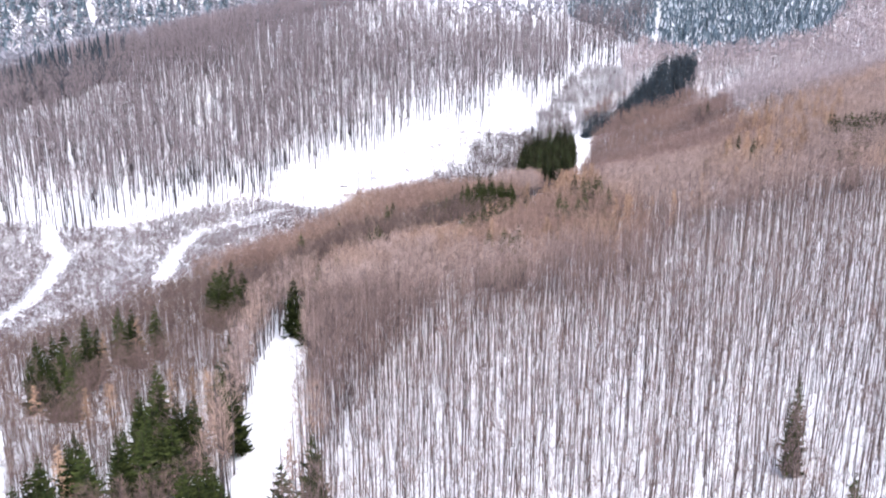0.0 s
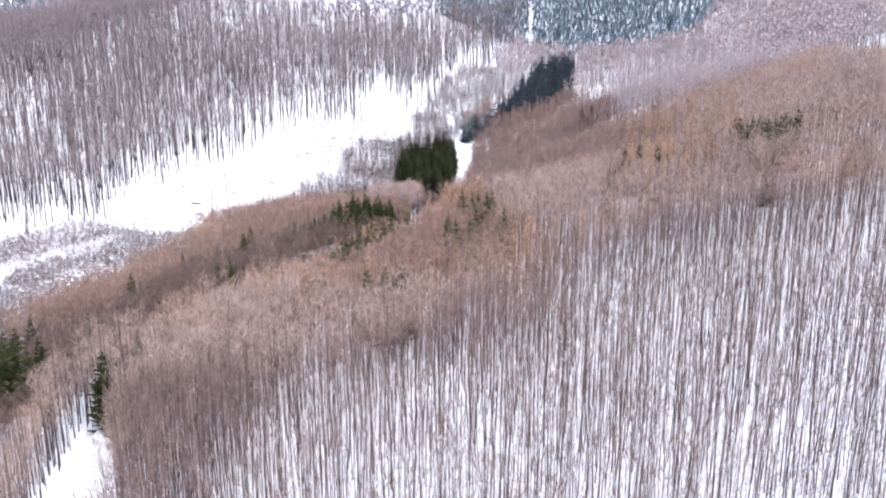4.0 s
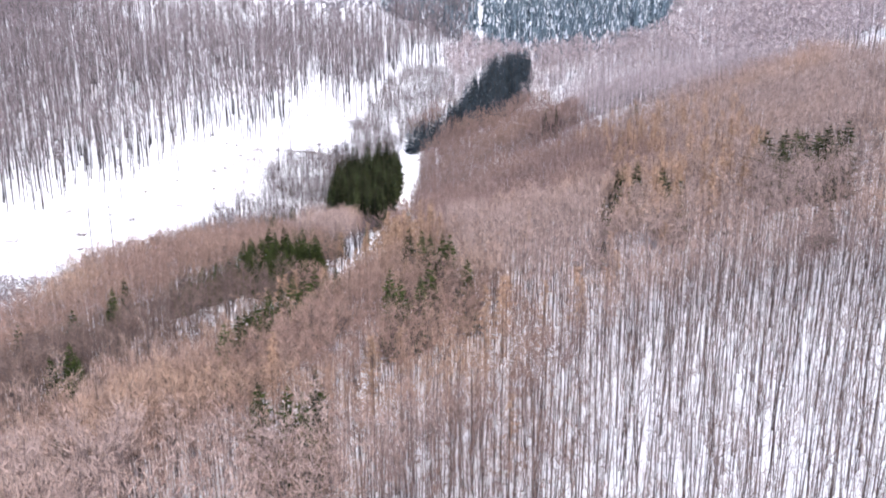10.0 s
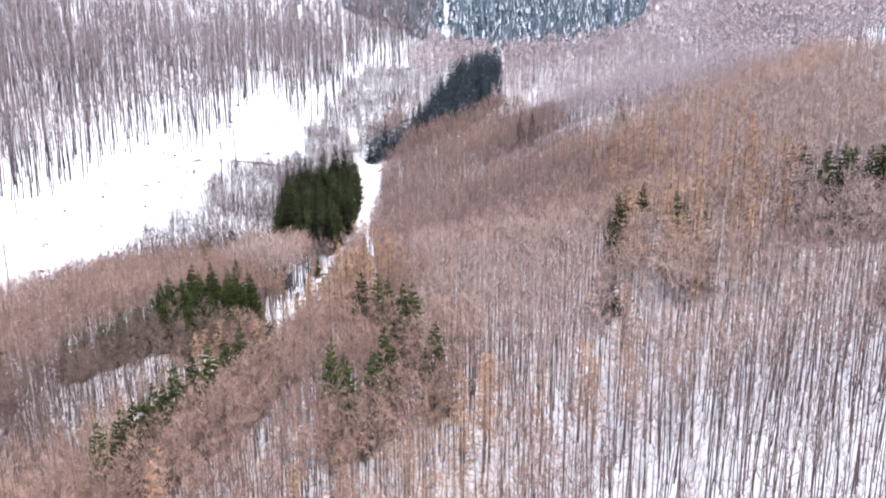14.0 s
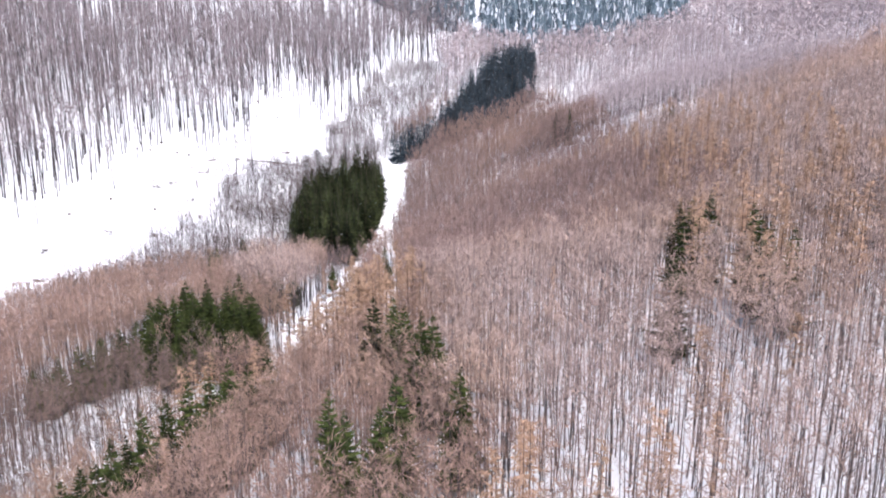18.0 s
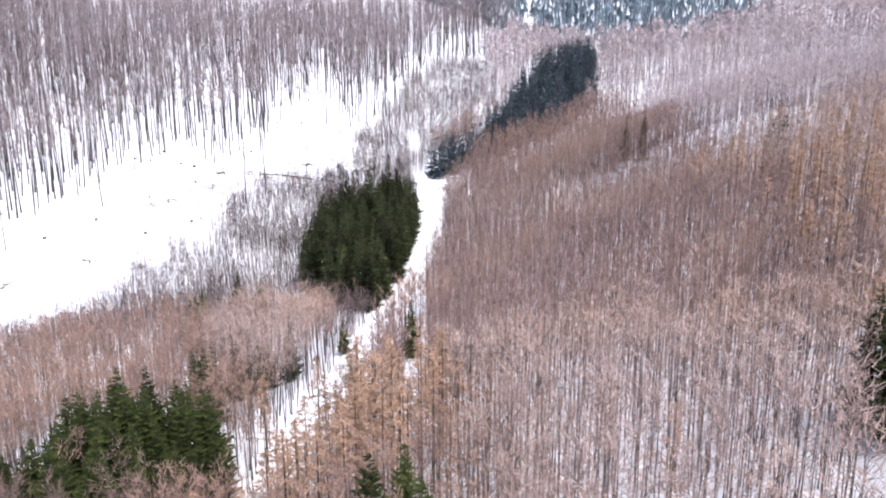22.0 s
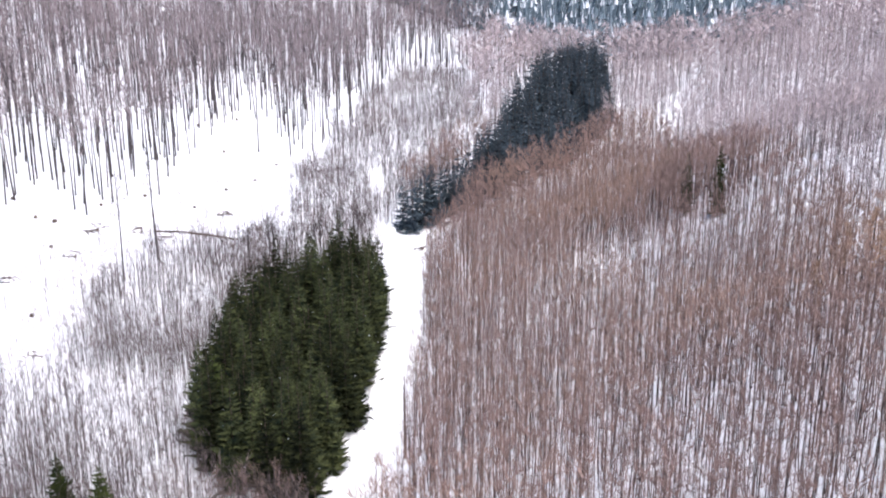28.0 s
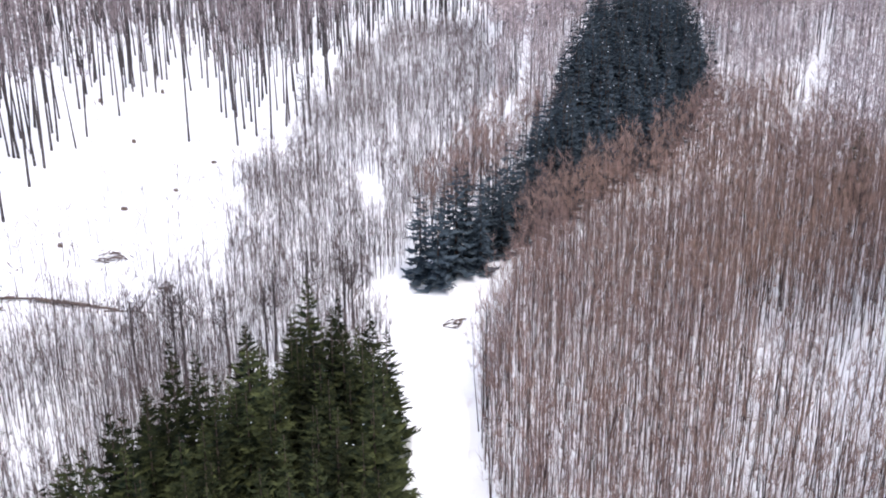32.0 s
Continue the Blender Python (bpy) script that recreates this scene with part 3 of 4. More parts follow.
k2 = (y2 < 246) & (along(x2, y2, ROAD) > 2.2) & ((x2 < -3) | (y2 > 232) | (np.sin(x2 * 7 + y2) > 0.2))
STAND = [(a, b, rs.uniform(12.5, 15)) for a, b in zip(np.append(x[k], x2[k2]), np.append(y[k], y2[k2]))]
OPEN = YOUNG + START + RIDGE + HOLLOW + TAN + BELT
CLOSE = START_BANK + GULLY + SLOPE + UPPER + CREST + SPUR + JUNCTION


def clear_of_spots(x, y, gap):
    """Leaves room round the conifers."""
    ok = np.ones(len(x), bool)
    for spots, g in ((OPEN, gap * 1.15), (CLOSE, gap * 0.85), (STAND, gap * 0.75)):
        for a, b, _ in spots:
            ok &= (x - a) ** 2 + (y - b) ** 2 > g * g
    for a, b, _ in YOUNG + START + START_BANK + UPPER + GULLY + JUNCTION + SPUR:
        ok &= (np.abs(x - a) > 1.4) | (y > b) | (y < b - 4.5)
    return ok


TALL = [beech(k, 14.5, 0.50, 1.6, 8, 46, 1.2, 0.040, 0.058, 3, 0.7) for k in range(6)]
NEAR = [beech(10 + k, 12, 0.50, 1.6, 9, 72, 1.2, 0.060, 0.072) for k in range(6)]
FAR_BEECH = [beech(15 + k, 12, 0.40, 1.8, 5, 36, 1.5, 0.20, 0.08) for k in range(5)]
MID_BEECH = [beech(90 + k, 12, 0.42, 1.7, 6, 44, 1.4, 0.095, 0.07) for k in range(5)]
POLES = [beech(20 + k, 9.5, 0.40, 0.85, 5, 42, 1.0, 0.034, 0.046, 3, 0.9) for k in range(5)]
SLOPE_POLES = [beech(25 + k, 9.5, 0.42, 0.95, 5, 42, 1.0, 0.052, 0.052, 3, 0.7) for k in range(5)]
RUSSET = [beech(60 + k, 12, 0.48, 1.6, 8, 70, 1.15, 0.070, 0.075) for k in range(6)]
FINE = [beech(65 + k, 12.5, 0.48, 1.5, 10, 80, 1.1, 0.055, 0.08) for k in range(5)]
OLD = [beech(30 + k, 22, 0.46, 2.5, 9, 40, 2.3, 0.15, 0.19, 3, 0.8) for k in range(5)]
BUSHY = [beech(50 + k, 5.4, 0.25, 0.6, 2, 10, 1.2, 0.042, 0.036, 3, 0.9) for k in range(5)]
LOW = [beech(70 + k, 2.6, 0.1, 1.3, 3, 15, 1.0, 0.10, 0.03) for k in range(4)]
FAR_SPRUCE = [small_spruce(90 + k, 16, 2.6, 0.27) for k in range(4)]
OTHER = (CLEARING, THICKET, BLOCK, ROW, SCRUB, OLD_WOOD, SPRUCE_WOOD)


def beech_ground(x, y):
    ok = off_lanes(x, y) & clear_of_spots(x, y, 1.7)
    for p in OTHER:
        ok &= ~inside(x, y, p)
    return ok


# pole-stage beech on the slope; finer stems from y = 240 on beside the road
x, y = sown(-125, 130, 30, 330, 1.55, 3, 0.18)
x2, y2 = sown(-125, -30, 45, 200, 1.3, 36, 0.12)
x3, y3 = sown(-70, -8, 140, 258, 1.7, 38)
k = along(x3, y3, GULLY_LINE) < 9
x, y = np.concatenate([x, x2, x3[k]]), np.concatenate([y, y2, y3[k]])
k = (x > -0.9 * y - 3) & (x < 0.75 * y + 5) & (x < 40 + 0.35 * y) & (x > -95 - 0.55 * np.abs(y - 60)) & ((y < 245 + 8 * np.sin(x / 9)) | (x < -16) | (x > 62))
x, y = x[k], y[k]
k = beech_ground(x, y)
x, y = x[k], y[k]
edge = np.where((along(x, y, ROAD) < 6.5) & (y > 60))[0][:300]
ex, ey = x[edge], y[edge]
keep = np.ones(len(x), bool)
keep[edge] = False
west = keep & (x < np.interp(y, [40, 72, 97, 125, 150], [-28, -34, -43, -51, -51])) & (y < 150)
keep &= west | ~((x < np.interp(y, [40, 72, 97, 125, 150], [-28, -34, -43, -51, -51])) & (y < 150))
front = keep & ~west & (y < 145 + 0.45 * x + 12 * np.sin(x / 17))
thin = np.random.RandomState(2).rand(len(x)) < np.interp(x, [-5, 35], [1.0, 0.93])
tagged(planted("tall_beech_wood", TALL, x[front & thin], y[front & thin], [BARK_POLE, TWIG_TALL], 2, 0.78, 1.12), "stand of tall slender bare beech in snow", "forest")
tagged(planted("young_west_beech_wood", FINE, x[west], y[west], [BARK_POLE, TWIG_DARK], 37, 0.42, 0.66), "stand of low bare beech west of the road", "forest")
keep &= ~front & ~west
x2, y2 = sown(-80, 34, 140, 296, 1.85, 51, 0.15)
edge_x = lambda v: -0.28 * (v - 240) - 16 + 5 * np.sin(v / 11) + 22 * np.clip((262 - v) / 27, 0, 1)
k = beech_ground(x2, y2) & ((y2 < 302) | (x2 < -34)) & (x2 < edge_x(y2) + 9 * (patchy(x2, y2, 8, 55) - 0.5)) & (x2 < 14)
keep &= (y < 304) | (x < -34) | (x > -5)
russet = keep & (y > 150) & (x < edge_x(y) - 8 + 16 * (patchy(x, y, 8, 55) - 0.5))
GULLY_SIDE = [(-53, 160), (-50, 174), (-42, 190), (-34, 205), (-27, 221), (-24, 233), (-30, 236), (-40, 229), (-52, 216), (-64, 200), (-72, 180), (-70, 160)]
xr, yr = np.append(x[russet], x2[k]), np.append(y[russet], y2[k])
k = inside(xr, yr, GULLY_SIDE)
# darker twigs here paint the shade below the crowns along the gully
tagged(planted("gully_side_beech_wood", RUSSET, xr[k], yr[k], [BARK, TWIG_DARK], 66, 0.55, 0.85), "low beech wood on the gully's side, shade put into its twig colour", "forest")
bank = ~k & (xr < -56) & (yr < 168)
tagged(planted("bank_beech_wood", RUSSET, xr[bank], yr[bank], [BARK, TWIG_DARK], 67, 0.5, 0.72), "low bare beech wood on the bank above the valley", "forest")
k |= bank
rise = ~k & (yr > 250)
tagged(planted("low_russet_beech_wood", RUSSET, xr[rise], yr[rise], [BARK, TWIG_RUSSET], 68, 0.52, 0.84), "low russet beech wood on the rise beside the road", "forest")
k |= rise
tagged(planted("russet_beech_wood", RUSSET, xr[~k], yr[~k], [BARK, TWIG_RUSSET], 52, 0.55, 1.0), "dense russet crowns of low bare beech along the gully", "forest")
keep &= ~russet
tagged(planted("beech_wood", NEAR, x[keep], y[keep], [BARK, TWIG], 5, 0.78, 1.14), "dense stand of bare pole-stage beech in snow", "forest")


def young_ground(x, y):
    ok = ((x > 1.5 + 0.35 * (y - 360)) | (y < 358) | (y > 392)) & (np.hypot(x + 1.2, y - 313.5) > 2.8) & (y > 245 + 8 * np.sin(x / 9)) & (x < 62) & (x > -16) & ((x > -1) | (y < 300))
    return ok & ((np.hypot(x - 37, y - 354) > 12) | (np.random.RandomState(54).rand(len(x)) < 0.8)) & beech_ground(x, y)


roadside = lambda x, y: (y > 305 + 0.3 * x) & (y < 392) & (x < 52)
x, y = sown(-3, 56, 300, 394, 0.90, 12, 0.12, 9)
k = young_ground(x, y) & roadside(x, y) & (np.random.RandomState(59).rand(len(x)) > (0.15 + 0.14 * np.clip((x - 10) / 14, 0, 1)) * np.clip((372 - y) / 14, 0, 1))
tagged(planted("young_beech_wood", POLES, x[k], y[k], [BARK_POLE, TWIG_POLE], 4, 0.85, 1.32), "close stand of thin young bare beech", "forest")
x, y = sown(-16, 76, 230, 425, 1.15, 56, 0.22, 11)
k = young_ground(x, y) & ~roadside(x, y)
tagged(planted("young_slope_beech_wood", SLOPE_POLES, x[k], y[k], [BARK_POLE, TWIG_POLE], 57, 0.9, 1.34), "close stand of thin young bare beech on the slope", "forest")
# farther up the valley side
x, y = sown(-10, 330, 330, 560, 2.6, 13, 0.4)
k = (x > -0.5) & (x < 0.6 * y + 10) & ((x > 62) | (y > 425))
x, y = x[k], y[k]
k = beech_ground(x, y)
x, y = x[k], y[k]
k = (y < 455) & (x < 125)
x2, y2 = sown(-2, 126, 330, 456, 1.85, 65, 0.25)
k2 = ((x2 > 62) | (y2 > 425)) & (x2 > -0.5) & beech_ground(x2, y2)
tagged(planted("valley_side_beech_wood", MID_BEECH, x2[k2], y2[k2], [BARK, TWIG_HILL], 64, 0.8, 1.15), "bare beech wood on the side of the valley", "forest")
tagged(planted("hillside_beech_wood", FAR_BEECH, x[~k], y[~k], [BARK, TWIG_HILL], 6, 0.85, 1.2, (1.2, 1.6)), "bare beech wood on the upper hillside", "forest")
x, y = sown(120, 300, 60, 330, 4.0, 14, 0.3)
k = (x > 40 + 0.35 * y) & (x < 120 + 0.6 * y) & (x < 0.75 * y + 20)
tagged(planted("ridge_beech_wood", FAR_BEECH, x[k], y[k], [BARK, TWIG], 7, 0.9, 1.25, (1.2, 1.6)), "bare beech wood on the ridge", "forest")
# old beech with tall trunks
x, y = sown(-330, 60, 190, 640, 3.45, 15, 0.5, 20)
x2, y2 = sown(-330, -110, 230, 470, 4.6, 58, 0.2)
k = y2 > 250 - 0.25 * (x2 + 110) + 14
x, y = np.append(x, x2[k]), np.append(y, y2[k])
k = off_lanes(x, y) & inside(x + 16 * (patchy(x, y, 7, 41) - 0.5), y + 26 * (patchy(x, y, 7, 42) - 0.42), OLD_WOOD)
k &= ((y < 540) & (x > -240)) | (np.random.RandomState(53).rand(len(x)) < 0.8)
tagged(planted("old_beech_wood", OLD, x[k], y[k], [BARK_OLD, TWIG_OLD], 8, 0.8, 1.1), "old bare beech wood with tall straight trunks", "forest")
# far woods
x, y = sown(-1150, 60, 330, 1500, 11.5, 16, 0.15, 60)
far = np.hypot(x, y)
k = ((y > 640) | (x < -330)) & (x > -0.95 * y + 20) & (x < -0.08 * y + 60) & (far < 1500) & (np.random.RandomState(3).rand(len(x)) < np.clip(900 / far, 0.4, 1))
tagged(planted("far_beech_wood", [beech(40 + q, 19, 0.3, 4.0, 4, 13, 5.5, 1.5, 0.3) for q in range(3)], x[k], y[k], [BARK, TWIG_FAR], 9, 0.8, 1.2, (1.2, 1.6)), "distant bare wood on the far hills, haze put into its colour", "forest")
x, y = sown(-1000, -100, 560, 1500, 13.0, 39, 0.4, 55)
k = (x > -0.85 * y) & (x < -0.27 * y) & (np.hypot(x, y) > 720)
tagged(planted("far_spruce_wood", [small_spruce(80 + q, 20, 5.4, 0.06) for q in range(3)], x[k], y[k], [NEEDLE_FAR, SPRUCE_BARK, FROST], 40), "far spruce wood on the distant hill, blue-grey with painted haze", "forest")
x, y = sown(-20, 340, 475, 860, 5.0, 17, 0.3, 30)
k = inside(x, y, SPRUCE_WOOD) & off_lanes(x, y)
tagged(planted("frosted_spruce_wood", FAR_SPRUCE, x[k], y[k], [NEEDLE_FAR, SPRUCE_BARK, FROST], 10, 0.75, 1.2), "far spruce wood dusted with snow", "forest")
x, y = sown(-420, -190, 320, 480, 4.5, 18, 0.2)
k = along(x, y, [(-330, 345), (-300, 385), (-285, 420)]) < 9 + 5 * np.sin(y / 6)
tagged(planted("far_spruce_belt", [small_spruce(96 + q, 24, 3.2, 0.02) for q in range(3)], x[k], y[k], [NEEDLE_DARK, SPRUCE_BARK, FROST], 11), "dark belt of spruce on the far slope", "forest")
# thicket and scrub
x, y = sown(-90, 30, 262, 540, 0.54, 19, 0.5, 9)
k = inside(x + 9 * (patchy(x, y, 5, 43) - 0.5), y + 9 * (patchy(x, y, 5, 44) - 0.5), THICKET) & off_lanes(x, y) & ~inside(x, y, BLOCK) & ~inside(x, y, ROW) & (np.random.RandomState(4).rand(len(x)) < np.clip(1.0 - (y - 400) / 90, 0.42, 1))
tagged(planted("beech_thicket", BUSHY, x[k], y[k], [BARK, TWIG_YOUNG], 12, 0.6, 1.15), "dense thicket of young bare saplings in snow", "thicket")
x, y = sown(-320, -76, 90, 290, 1.02, 20, 0.3, 12)
k = inside(x, y, SCRUB) & off_lanes(x, y) & (x > -0.9 * y - 5)
tagged(planted("valley_scrub", LOW, x[k], y[k], [BARK, TWIG_YOUNG], 13, 0.6, 1.3), "low bare scrub on the snowy valley floor", "scrub")


# ---- single trees ----
def thing(name, label, category, group, parts):
    """A tree as an Empty with one mesh for each part."""
    root = new(name)
    tagged(root, label, category, group)
    for part_name, mesh in parts:
        new(part_name, mesh).parent = root
    return root


def tree_kind(name, label, category, group, tree, slots, names):
    parts = []
    for k, (m, n) in enumerate(zip(slots, names)):
        if k in tree.m:
            v, f = tree.pieces(k)
            parts.append((n, mesh_from(n, v, f, [m])))
    return thing(name, label, category, group, parts)


def place(kinds, spots, seed, tall):
    """Stands copies of the kinds at (x, y, height) spots; the first use of a kind moves the original."""
    rnd = random.Random(seed)
    for px, py, ph in spots:
        k = rnd.randrange(len(kinds))
        s = ph / tall * rnd.uniform(0.93, 1.07)
        w = s * rnd.uniform(0.9, 1.15)
        m = Matrix.Translation((px, py, float(ground(px, py)) - 0.1)) @ Matrix.Rotation(rnd.uniform(0, 6.28), 4, "Z")
        if kinds[k][1]:
            ob = copy_thing(kinds[k][0], m)
        else:
            ob = kinds[k][0]
            ob.matrix_basis = m
            kinds[k][1] = True
        ob.scale = (w, w, s)


SPRUCE_PARTS = ("trunk", "crown", "snow_clumps")
SPRUCES = [[tree_kind("spruce_tree", "green spruce standing among bare beeches", "tree", "scattered spruces", spruce(200 + k, 12, 21, 16, 2.7, 0.001, 5), (SPRUCE_BARK, NEEDLE_GREEN, FROST), SPRUCE_PARTS), False] for k in range(4)]
SLIM = [[tree_kind("slim_spruce", "slim green spruce standing among bare beeches", "tree", "slim spruces", spruce(210 + k, 12, 26, 16, 1.75, 0.001, 5), (SPRUCE_BARK, NEEDLE_GREEN, FROST), SPRUCE_PARTS), False] for k in range(3)]
BLOCK_SPRUCES = [[tree_kind("plantation_spruce", "dense green spruce of the plantation beside the road", "tree", "spruce plantation", spruce(220 + k, 12, 22, 12, 2.4, 0.007, 6), (SPRUCE_BARK, NEEDLE, FROST), SPRUCE_PARTS), False] for k in range(4)]
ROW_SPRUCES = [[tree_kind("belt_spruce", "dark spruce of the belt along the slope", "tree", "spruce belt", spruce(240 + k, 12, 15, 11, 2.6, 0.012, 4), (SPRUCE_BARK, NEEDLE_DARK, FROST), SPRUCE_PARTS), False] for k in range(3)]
LARCHES = [[tree_kind("larch_tree", "bare tan larch among the beeches", "tree", "larches", larch(260 + k, 14), (SPRUCE_BARK, LARCH), ("trunk", "crown")), False] for k in range(4)]
EDGE_BEECHES = [[tree_kind("roadside_beech", "slender bare beech at the road's edge", "tree", "roadside beeches", beech(280 + k, 14, 0.4, 1.8, 14, 130, 1.2, 0.045, 0.095, 6), (BARK, TWIG), ("trunk", "crown")), False] for k in range(5)]

for k, group in enumerate((START, START_BANK, GULLY, RIDGE, SLOPE, UPPER, HOLLOW, CREST, JUNCTION)):
    place(SPRUCES, group, 300 + k, 12)
place(SLIM, YOUNG + SPUR, 309, 12)
place(BLOCK_SPRUCES, PLANTATION, 23, 12)
place(ROW_SPRUCES, BELT, 25, 12)
place(LARCHES, TAN + STAND, 31, 14)
place(EDGE_BEECHES, [(a, b, rs.uniform(10, 14)) for a, b in zip(ex, ey)], 34, 14)


# ---- clearing: lone trees, snag, stumps, logs, brushwood ----
def pipe(bm, path, radii, sides=7):
    rings = []
    for k, (p, r) in enumerate(zip(path, radii)):
        p = Vector(p)
        d = (Vector(path[min(k + 1, len(path) - 1)]) - Vector(path[max(k - 1, 0)])).normalized()
        a = d.orthogonal().normalized()
        c = d.cross(a)
        rings.append([bm.verts.new(p + (a * math.cos(q) + c * math.sin(q)) * r) for q in (2 * math.pi * s / sides for s in range(sides))])
    for u, v in zip(rings, rings[1:]):
        for s in range(sides):
            bm.faces.new((u[s], u[(s + 1) % sides], v[(s + 1) % sides], v[s]))
    bm.faces.new(rings[0][::-1])
    bm.faces.new(rings[-1])


def part(name, bm, mat, parent, label=""):
    me = bpy.data.meshes.new(name)
    bmesh.ops.recalc_face_normals(bm, faces=bm.faces)
    bm.to_mesh(me)
    bm.free()
    me.materials.append(mat)
    ob = new(name, me)
    ob.parent = parent
    return tagged(ob, label)


def at_ground(x, y, dz=0.0):
    return Vector((x, y, float(ground(x, y)) + dz))


def lone_tree(x, y, h, seed, label):
    t = beech(seed, h, 0.5, 1.7, 18, 110, 1.1, 0.085, 0.15 + 0.003 * max(h - 10, 0), 6)
    root = tree_kind("lone_beech", label, "tree", "lone beeches", t, (BARK_OLD, BARK), ("trunk", "crown"))
    root.location = at_ground(x, y, -0.1)


for k, (x, y, h) in enumerate([(-82.3, 269, 18), (-78, 271, 18.5), (-50, 363, 19.5), (-46.2, 370, 22), (-19, 436, 12), (-98, 334, 14)]):
    lone_tree(x, y, h, 400 + k, "single slender bare tree in the snowy clearing")
branchy = tree_kind("roadside_tree", "small bare branchy tree at the road junction", "tree", "", beech(420, 10.5, 0.22, 2.6, 26, 190, 0.9, 0.045, 0.14, 6), (BARK_OLD, BARK), ("trunk", "crown"))
branchy.location = at_ground(3.9, 364.5, -0.1)
for k in range(9):
    lone_tree(-29 + 2.6 * k + math.sin(k * 2.1), 366 + 1.4 * k + 1.3 * math.cos(k * 1.7), 9 + 2 * math.sin(k * 1.3), 430 + k, "tall bare sapling behind the spruce plantation")


for k in range(12):
    t = beech(460 + k, 7.2 + 1.4 * math.sin(k * 2.7), 0.2, 1.4, 12, 190, 0.9, 0.026, 0.06, 5)
    shrub = tree_kind("small_beech", "small brown bare tree before the spruce plantation", "tree", "small trees before the plantation", t, (BARK, TWIG_DARK), ("trunk", "crown"))
    shrub.location = at_ground(-27 + 1.25 * k, 305.5 - 0.12 * k + 2.2 * math.sin(k * 1.9), -0.1)


for k, (x, y) in enumerate([(-53.5, 396.6), (-54.7, 407.6), (-56.5, 420.6), (-39, 434.3), (-34.8, 453.8), (-30.7, 434.3), (-32.6, 459.6), (-25.4, 438.3), (-18.8, 443.9), (-60.1, 415.9), (-42.1, 466.7), (-53, 469.5), (-56.4, 461.1)]):
    t = beech(480 + k, 21 + 2 * math.sin(k * 2.3), 0.58, 2.4, 12, 90, 1.5, 0.06, 0.2, 6)
    edge_tree = tree_kind("old_beech", "tall old bare beech at the clearing's edge", "tree", "old beeches at the clearing", t, (BARK_OLD, TWIG_OLD), ("trunk", "crown"))
    edge_tree.location = at_ground(x, y, -0.1)


for k, (x, y) in enumerate([(-45.2, 387.7), (-41.7, 387.6), (-34.4, 388.3), (-31.9, 384.7), (-42.5, 395.1), (-28.1, 406.1), (-32.0, 391.6), (-26.8, 415.2), (-15.0, 389.4)]):
    t = beech(520 + k, 4.2 + math.sin(k * 2.3), 0.35, 0.5, 6, 24, 0.7, 0.03, 0.05, 5)
    sapling = tree_kind("sapling", "thin bare sapling standing in the clearing's snow", "sapling", "clearing saplings", t, (BARK_OLD, TWIG_YOUNG), ("trunk", "crown"))
    sapling.location = at_ground(x, y, -0.1)


def snag(x, y, h):
    root = tagged(new("dead_tree"), "dead standing tree trunk with broken branch stubs", "tree")
    root.location = at_ground(x, y, -0.1)
    bm = bmesh.new()
    pipe(bm, [(0, 0, -0.2), (0.03, 0, 0.4), (0.08, 0.03, h * 0.4), (0.05, 0.1, h * 0.75), (0.12, 0.08, h)], [0.26, 0.2, 0.16, 0.11, 0.03])
    part("trunk", bm, DEADWOOD, root)
    rnd = random.Random(5)
    for k in range(16):
        z, a, l = h * rnd.uniform(0.15, 0.95), rnd.uniform(0, 6.28), rnd.uniform(0.3, 1.1)
        bm = bmesh.new()
        pipe(bm, [(0.06, 0.04, z), (0.06 + math.cos(a) * l, 0.04 + math.sin(a) * l, z + rnd.uniform(-0.35, 0.1))], [0.05, 0.015], 4)
        part("branch_stub", bm, DEADWOOD, root)


snag(-1.2, 316.5, 10.5)


def stump(x, y, r, h):
    root = tagged(new("tree_stump"), "cut tree stump capped with snow", "stump", "stumps in the clearing")
    root.location = at_ground(x, y, -0.05)
    bm = bmesh.new()
    pipe(bm, [(0, 0, -0.2), (0, 0, 0.08), (0.01, 0, h * 0.6), (0.02, 0.01, h)], [r * 1.5, r * 1.25, r, r * 0.96], 9)
    part("stump_wood", bm, DEADWOOD, root)
    bm = bmesh.new()
    pipe(bm, [(0, 0, h - 0.01), (0, 0, h + 0.07), (0, 0, h + 0.11)], [r * 0.9, r * 0.7, r * 0.25], 9)
    part("snow_cap", bm, PACKED, root, "cap of fresh snow")


rnd = random.Random(77)
for x, y in [(-86, 382.5), (-80, 388), (-73, 382), (-69, 381), (-81.7, 382), (-57.6, 447), (-49.5, 459), (-30.5, 384), (-56, 395), (-63, 389), (-45, 392), (-41, 404), (-36, 412), (-66, 372), (-75, 362), (-84, 350), (-92, 340), (-70, 345), (-61, 352), (-47, 430), (-33, 425)]:
    stump(x, y, rnd.uniform(0.28, 0.45), rnd.uniform(0.35, 0.7))


def log(name, root, a, b, r):
    """A trunk lying between two places."""
    bm = bmesh.new()
    p, q = at_ground(*a, r * 0.8), at_ground(*b, r * 0.7)
    m = (p + q) / 2 + Vector((0.1, 0.08, 0.05))
    pipe(bm, [p - root.location, m - root.location, q - root.location], [r, r * 0.85, r * 0.55], 8)
    return part(name, bm, DEADWOOD, root)


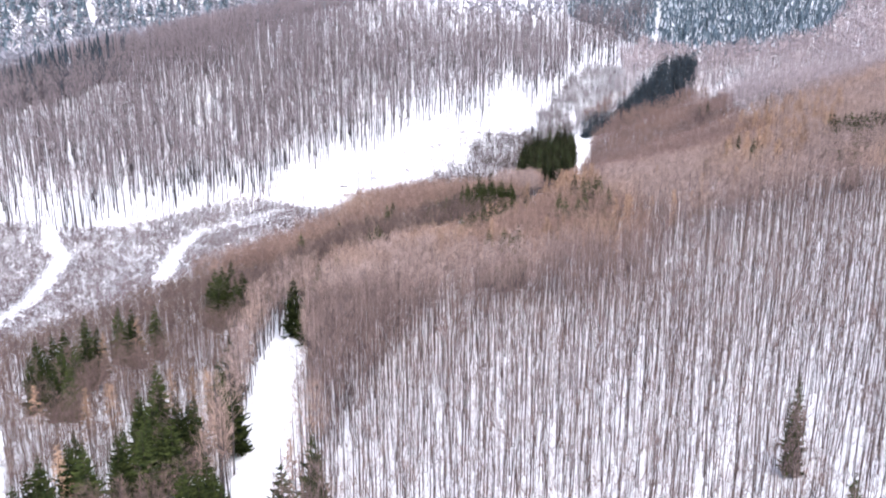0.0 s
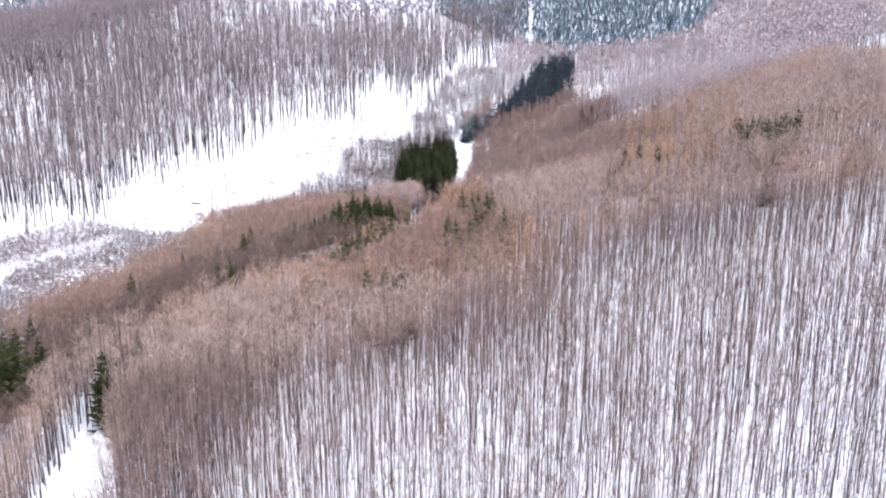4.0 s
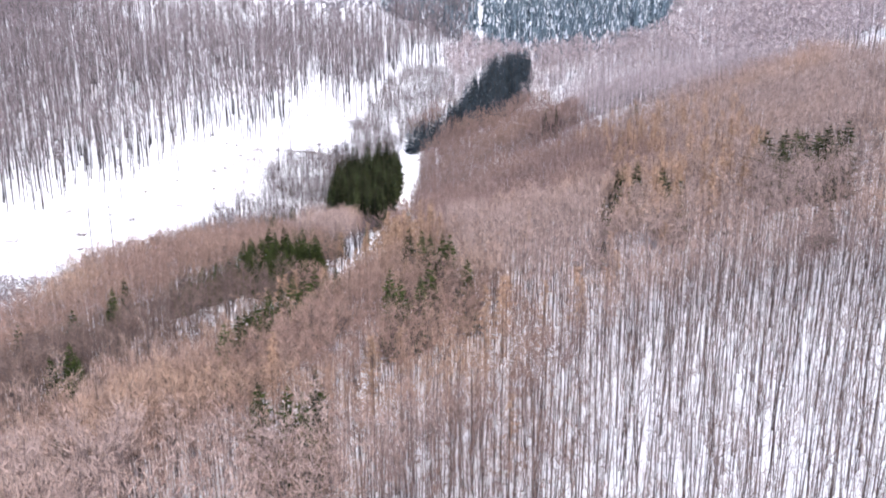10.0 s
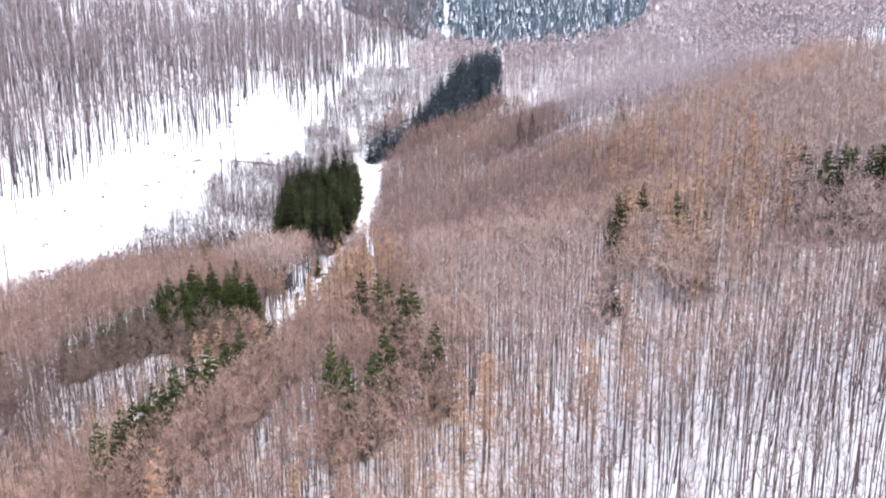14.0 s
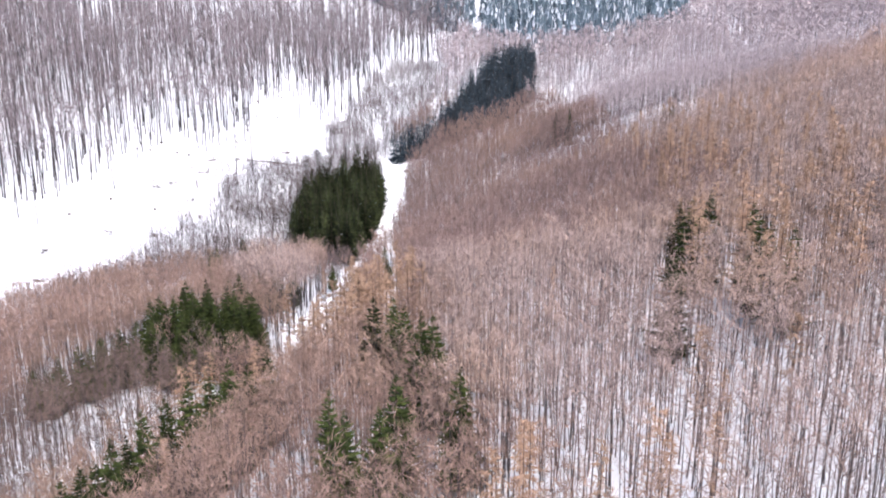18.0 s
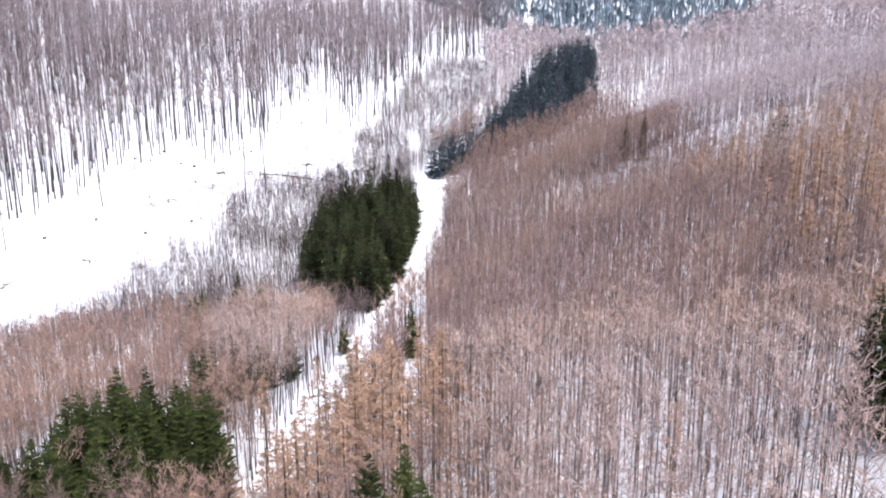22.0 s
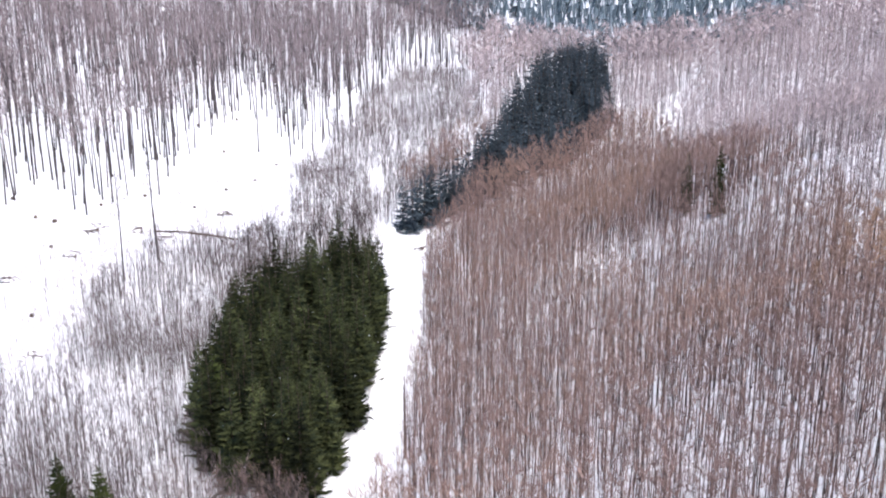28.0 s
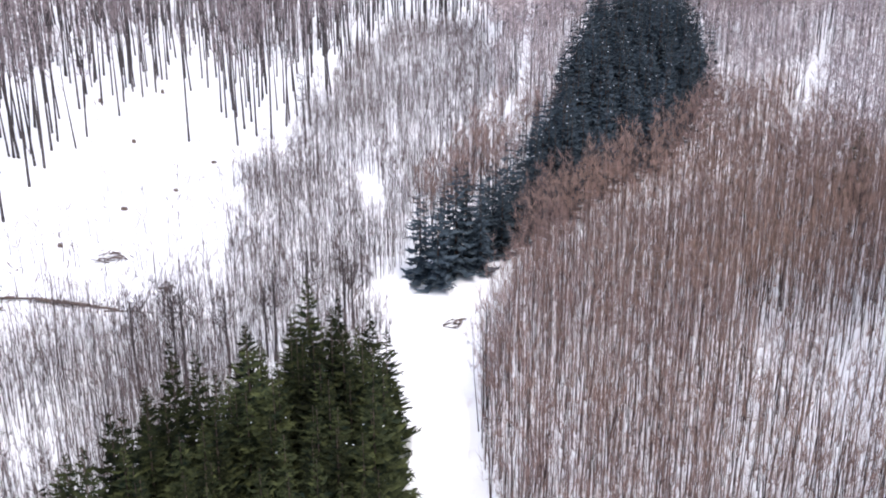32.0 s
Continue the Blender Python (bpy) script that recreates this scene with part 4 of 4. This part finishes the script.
fallen = tagged(new("fallen_tree"), "long fallen trunk lying along the thicket edge", "log")
fallen.location = at_ground(-38, 380)
log("trunk", fallen, (-43.5, 380.6), (-34.5, 379.5), 0.24)
log("trunk", fallen, (-50, 380.1), (-42.5, 380.9), 0.17)
log("trunk", fallen, (-36, 379.2), (-30.5, 379.4), 0.15)
rnd = random.Random(9)
for k in range(60):
    x = -50 + 19.5 * rnd.random()
    p = at_ground(x, 380.6 - 0.06 * (x + 50) + rnd.uniform(-0.5, 0.5), 0.15) - fallen.location
    bm = bmesh.new()
    q = p + Vector((rnd.uniform(-1.4, 1.4), rnd.uniform(-0.6, 0.6), rnd.uniform(0.1, 1.3)))
    pipe(bm, [p, p.lerp(q, 0.5) + Vector((0, 0, rnd.uniform(-0.1, 0.25))), q], [0.055, 0.035, 0.012], 4)
    part("branch", bm, DEADWOOD, fallen)


def brush_pile(x, y, n, reach, seed, label):
    rnd = random.Random(seed)
    root = tagged(new("brush_pile"), label, "brushwood", "brush piles")
    root.location = at_ground(x, y)
    for _ in range(n):
        a, l = rnd.uniform(0, 6.28), reach * rnd.uniform(0.4, 1.0)
        o = Vector((rnd.uniform(-0.4, 0.4) * reach, rnd.uniform(-0.4, 0.4) * reach, 0))
        d = Vector((math.cos(a) * l, math.sin(a) * l * 0.6, 0))
        p0, p1 = o - d / 2, o + d / 2
        for p in (p0, p1):
            p.z = float(ground(x + p.x, y + p.y)) - root.location.z + rnd.uniform(0.05, 0.45)
        bm = bmesh.new()
        r = rnd.uniform(0.03, 0.13)
        pipe(bm, [p0, (p0 + p1) / 2 + Vector((0, 0, rnd.uniform(0, 0.2))), p1], [r, r * 0.8, r * 0.4], 5)
        part("branch", bm, DEADWOOD, root)


for k, (x, y, n, reach) in enumerate([(-60, 379, 14, 4.5), (-52.5, 379.5, 10, 3.0), (-47.2, 377.4, 12, 2.5), (-38.4, 390, 16, 3.0), (-73, 358, 12, 3.0), (-68.6, 361, 10, 3.0), (-61.4, 369.6, 12, 2.8), (-57, 342, 10, 2.4), (-66, 330, 10, 3.0),
                                      (-30.8, 384.5, 8, 2.0), (2.1, 377.9, 16, 2.2), (-110, 322, 12, 3.5), (-100, 305, 12, 4.0), (-90, 318, 12, 3.5), (-95, 292, 12, 3.5), (-118, 300, 14, 4.0), (-84, 300, 12, 3.5), (-78, 330, 10, 3.0)]):
    brush_pile(x, y, n, reach, 500 + k, "low pile of cut branches poking out of the snow")

# weeds and saplings poking through the clearing's snow
x, y = sown(-130, -24, 262, 460, 1.8, 61, 0.45, 10)
k = inside(x, y, CLEARING) & (np.random.RandomState(62).rand(len(x)) < 0.9 * np.clip(1.7 - np.minimum(along(x, y, CLEARING[15:]), 40) / 14, 0.06, 1))
tagged(planted("clearing_saplings", [beech(600 + j, 2.2, 0.2, 0.5, 3, 9, 0.7, 0.045, 0.03) for j in range(3)], x[k], y[k], [BARK, TWIG_YOUNG], 63, 0.5, 1.9), "sparse saplings and dry weeds in the snow", "scrub")
# a tongue of brushwood reaching from the thicket into the clearing
TONGUE = [(-75.5, 360.2), (-68.7, 369.1), (-55, 374.5), (-48.2, 375.9), (-48.4, 360.2), (-54.7, 346.5), (-61.4, 339.6), (-69.4, 348)]
x, y = sown(-110, -30, 300, 400, 1.0, 67, 0.55, 6)
k = inside(x + 8 * (patchy(x, y, 5, 68) - 0.5), y + 8 * (patchy(x, y, 5, 69) - 0.5), TONGUE)
tagged(planted("clearing_brush", [beech(610 + j, 2.4, 0.15, 0.6, 3, 10, 0.8, 0.04, 0.028, 3, 0.8) for j in range(3)], x[k], y[k], [BARK, TWIG_YOUNG], 70, 0.5, 1.2), "patch of low bare brush in the clearing's snow", "scrub")
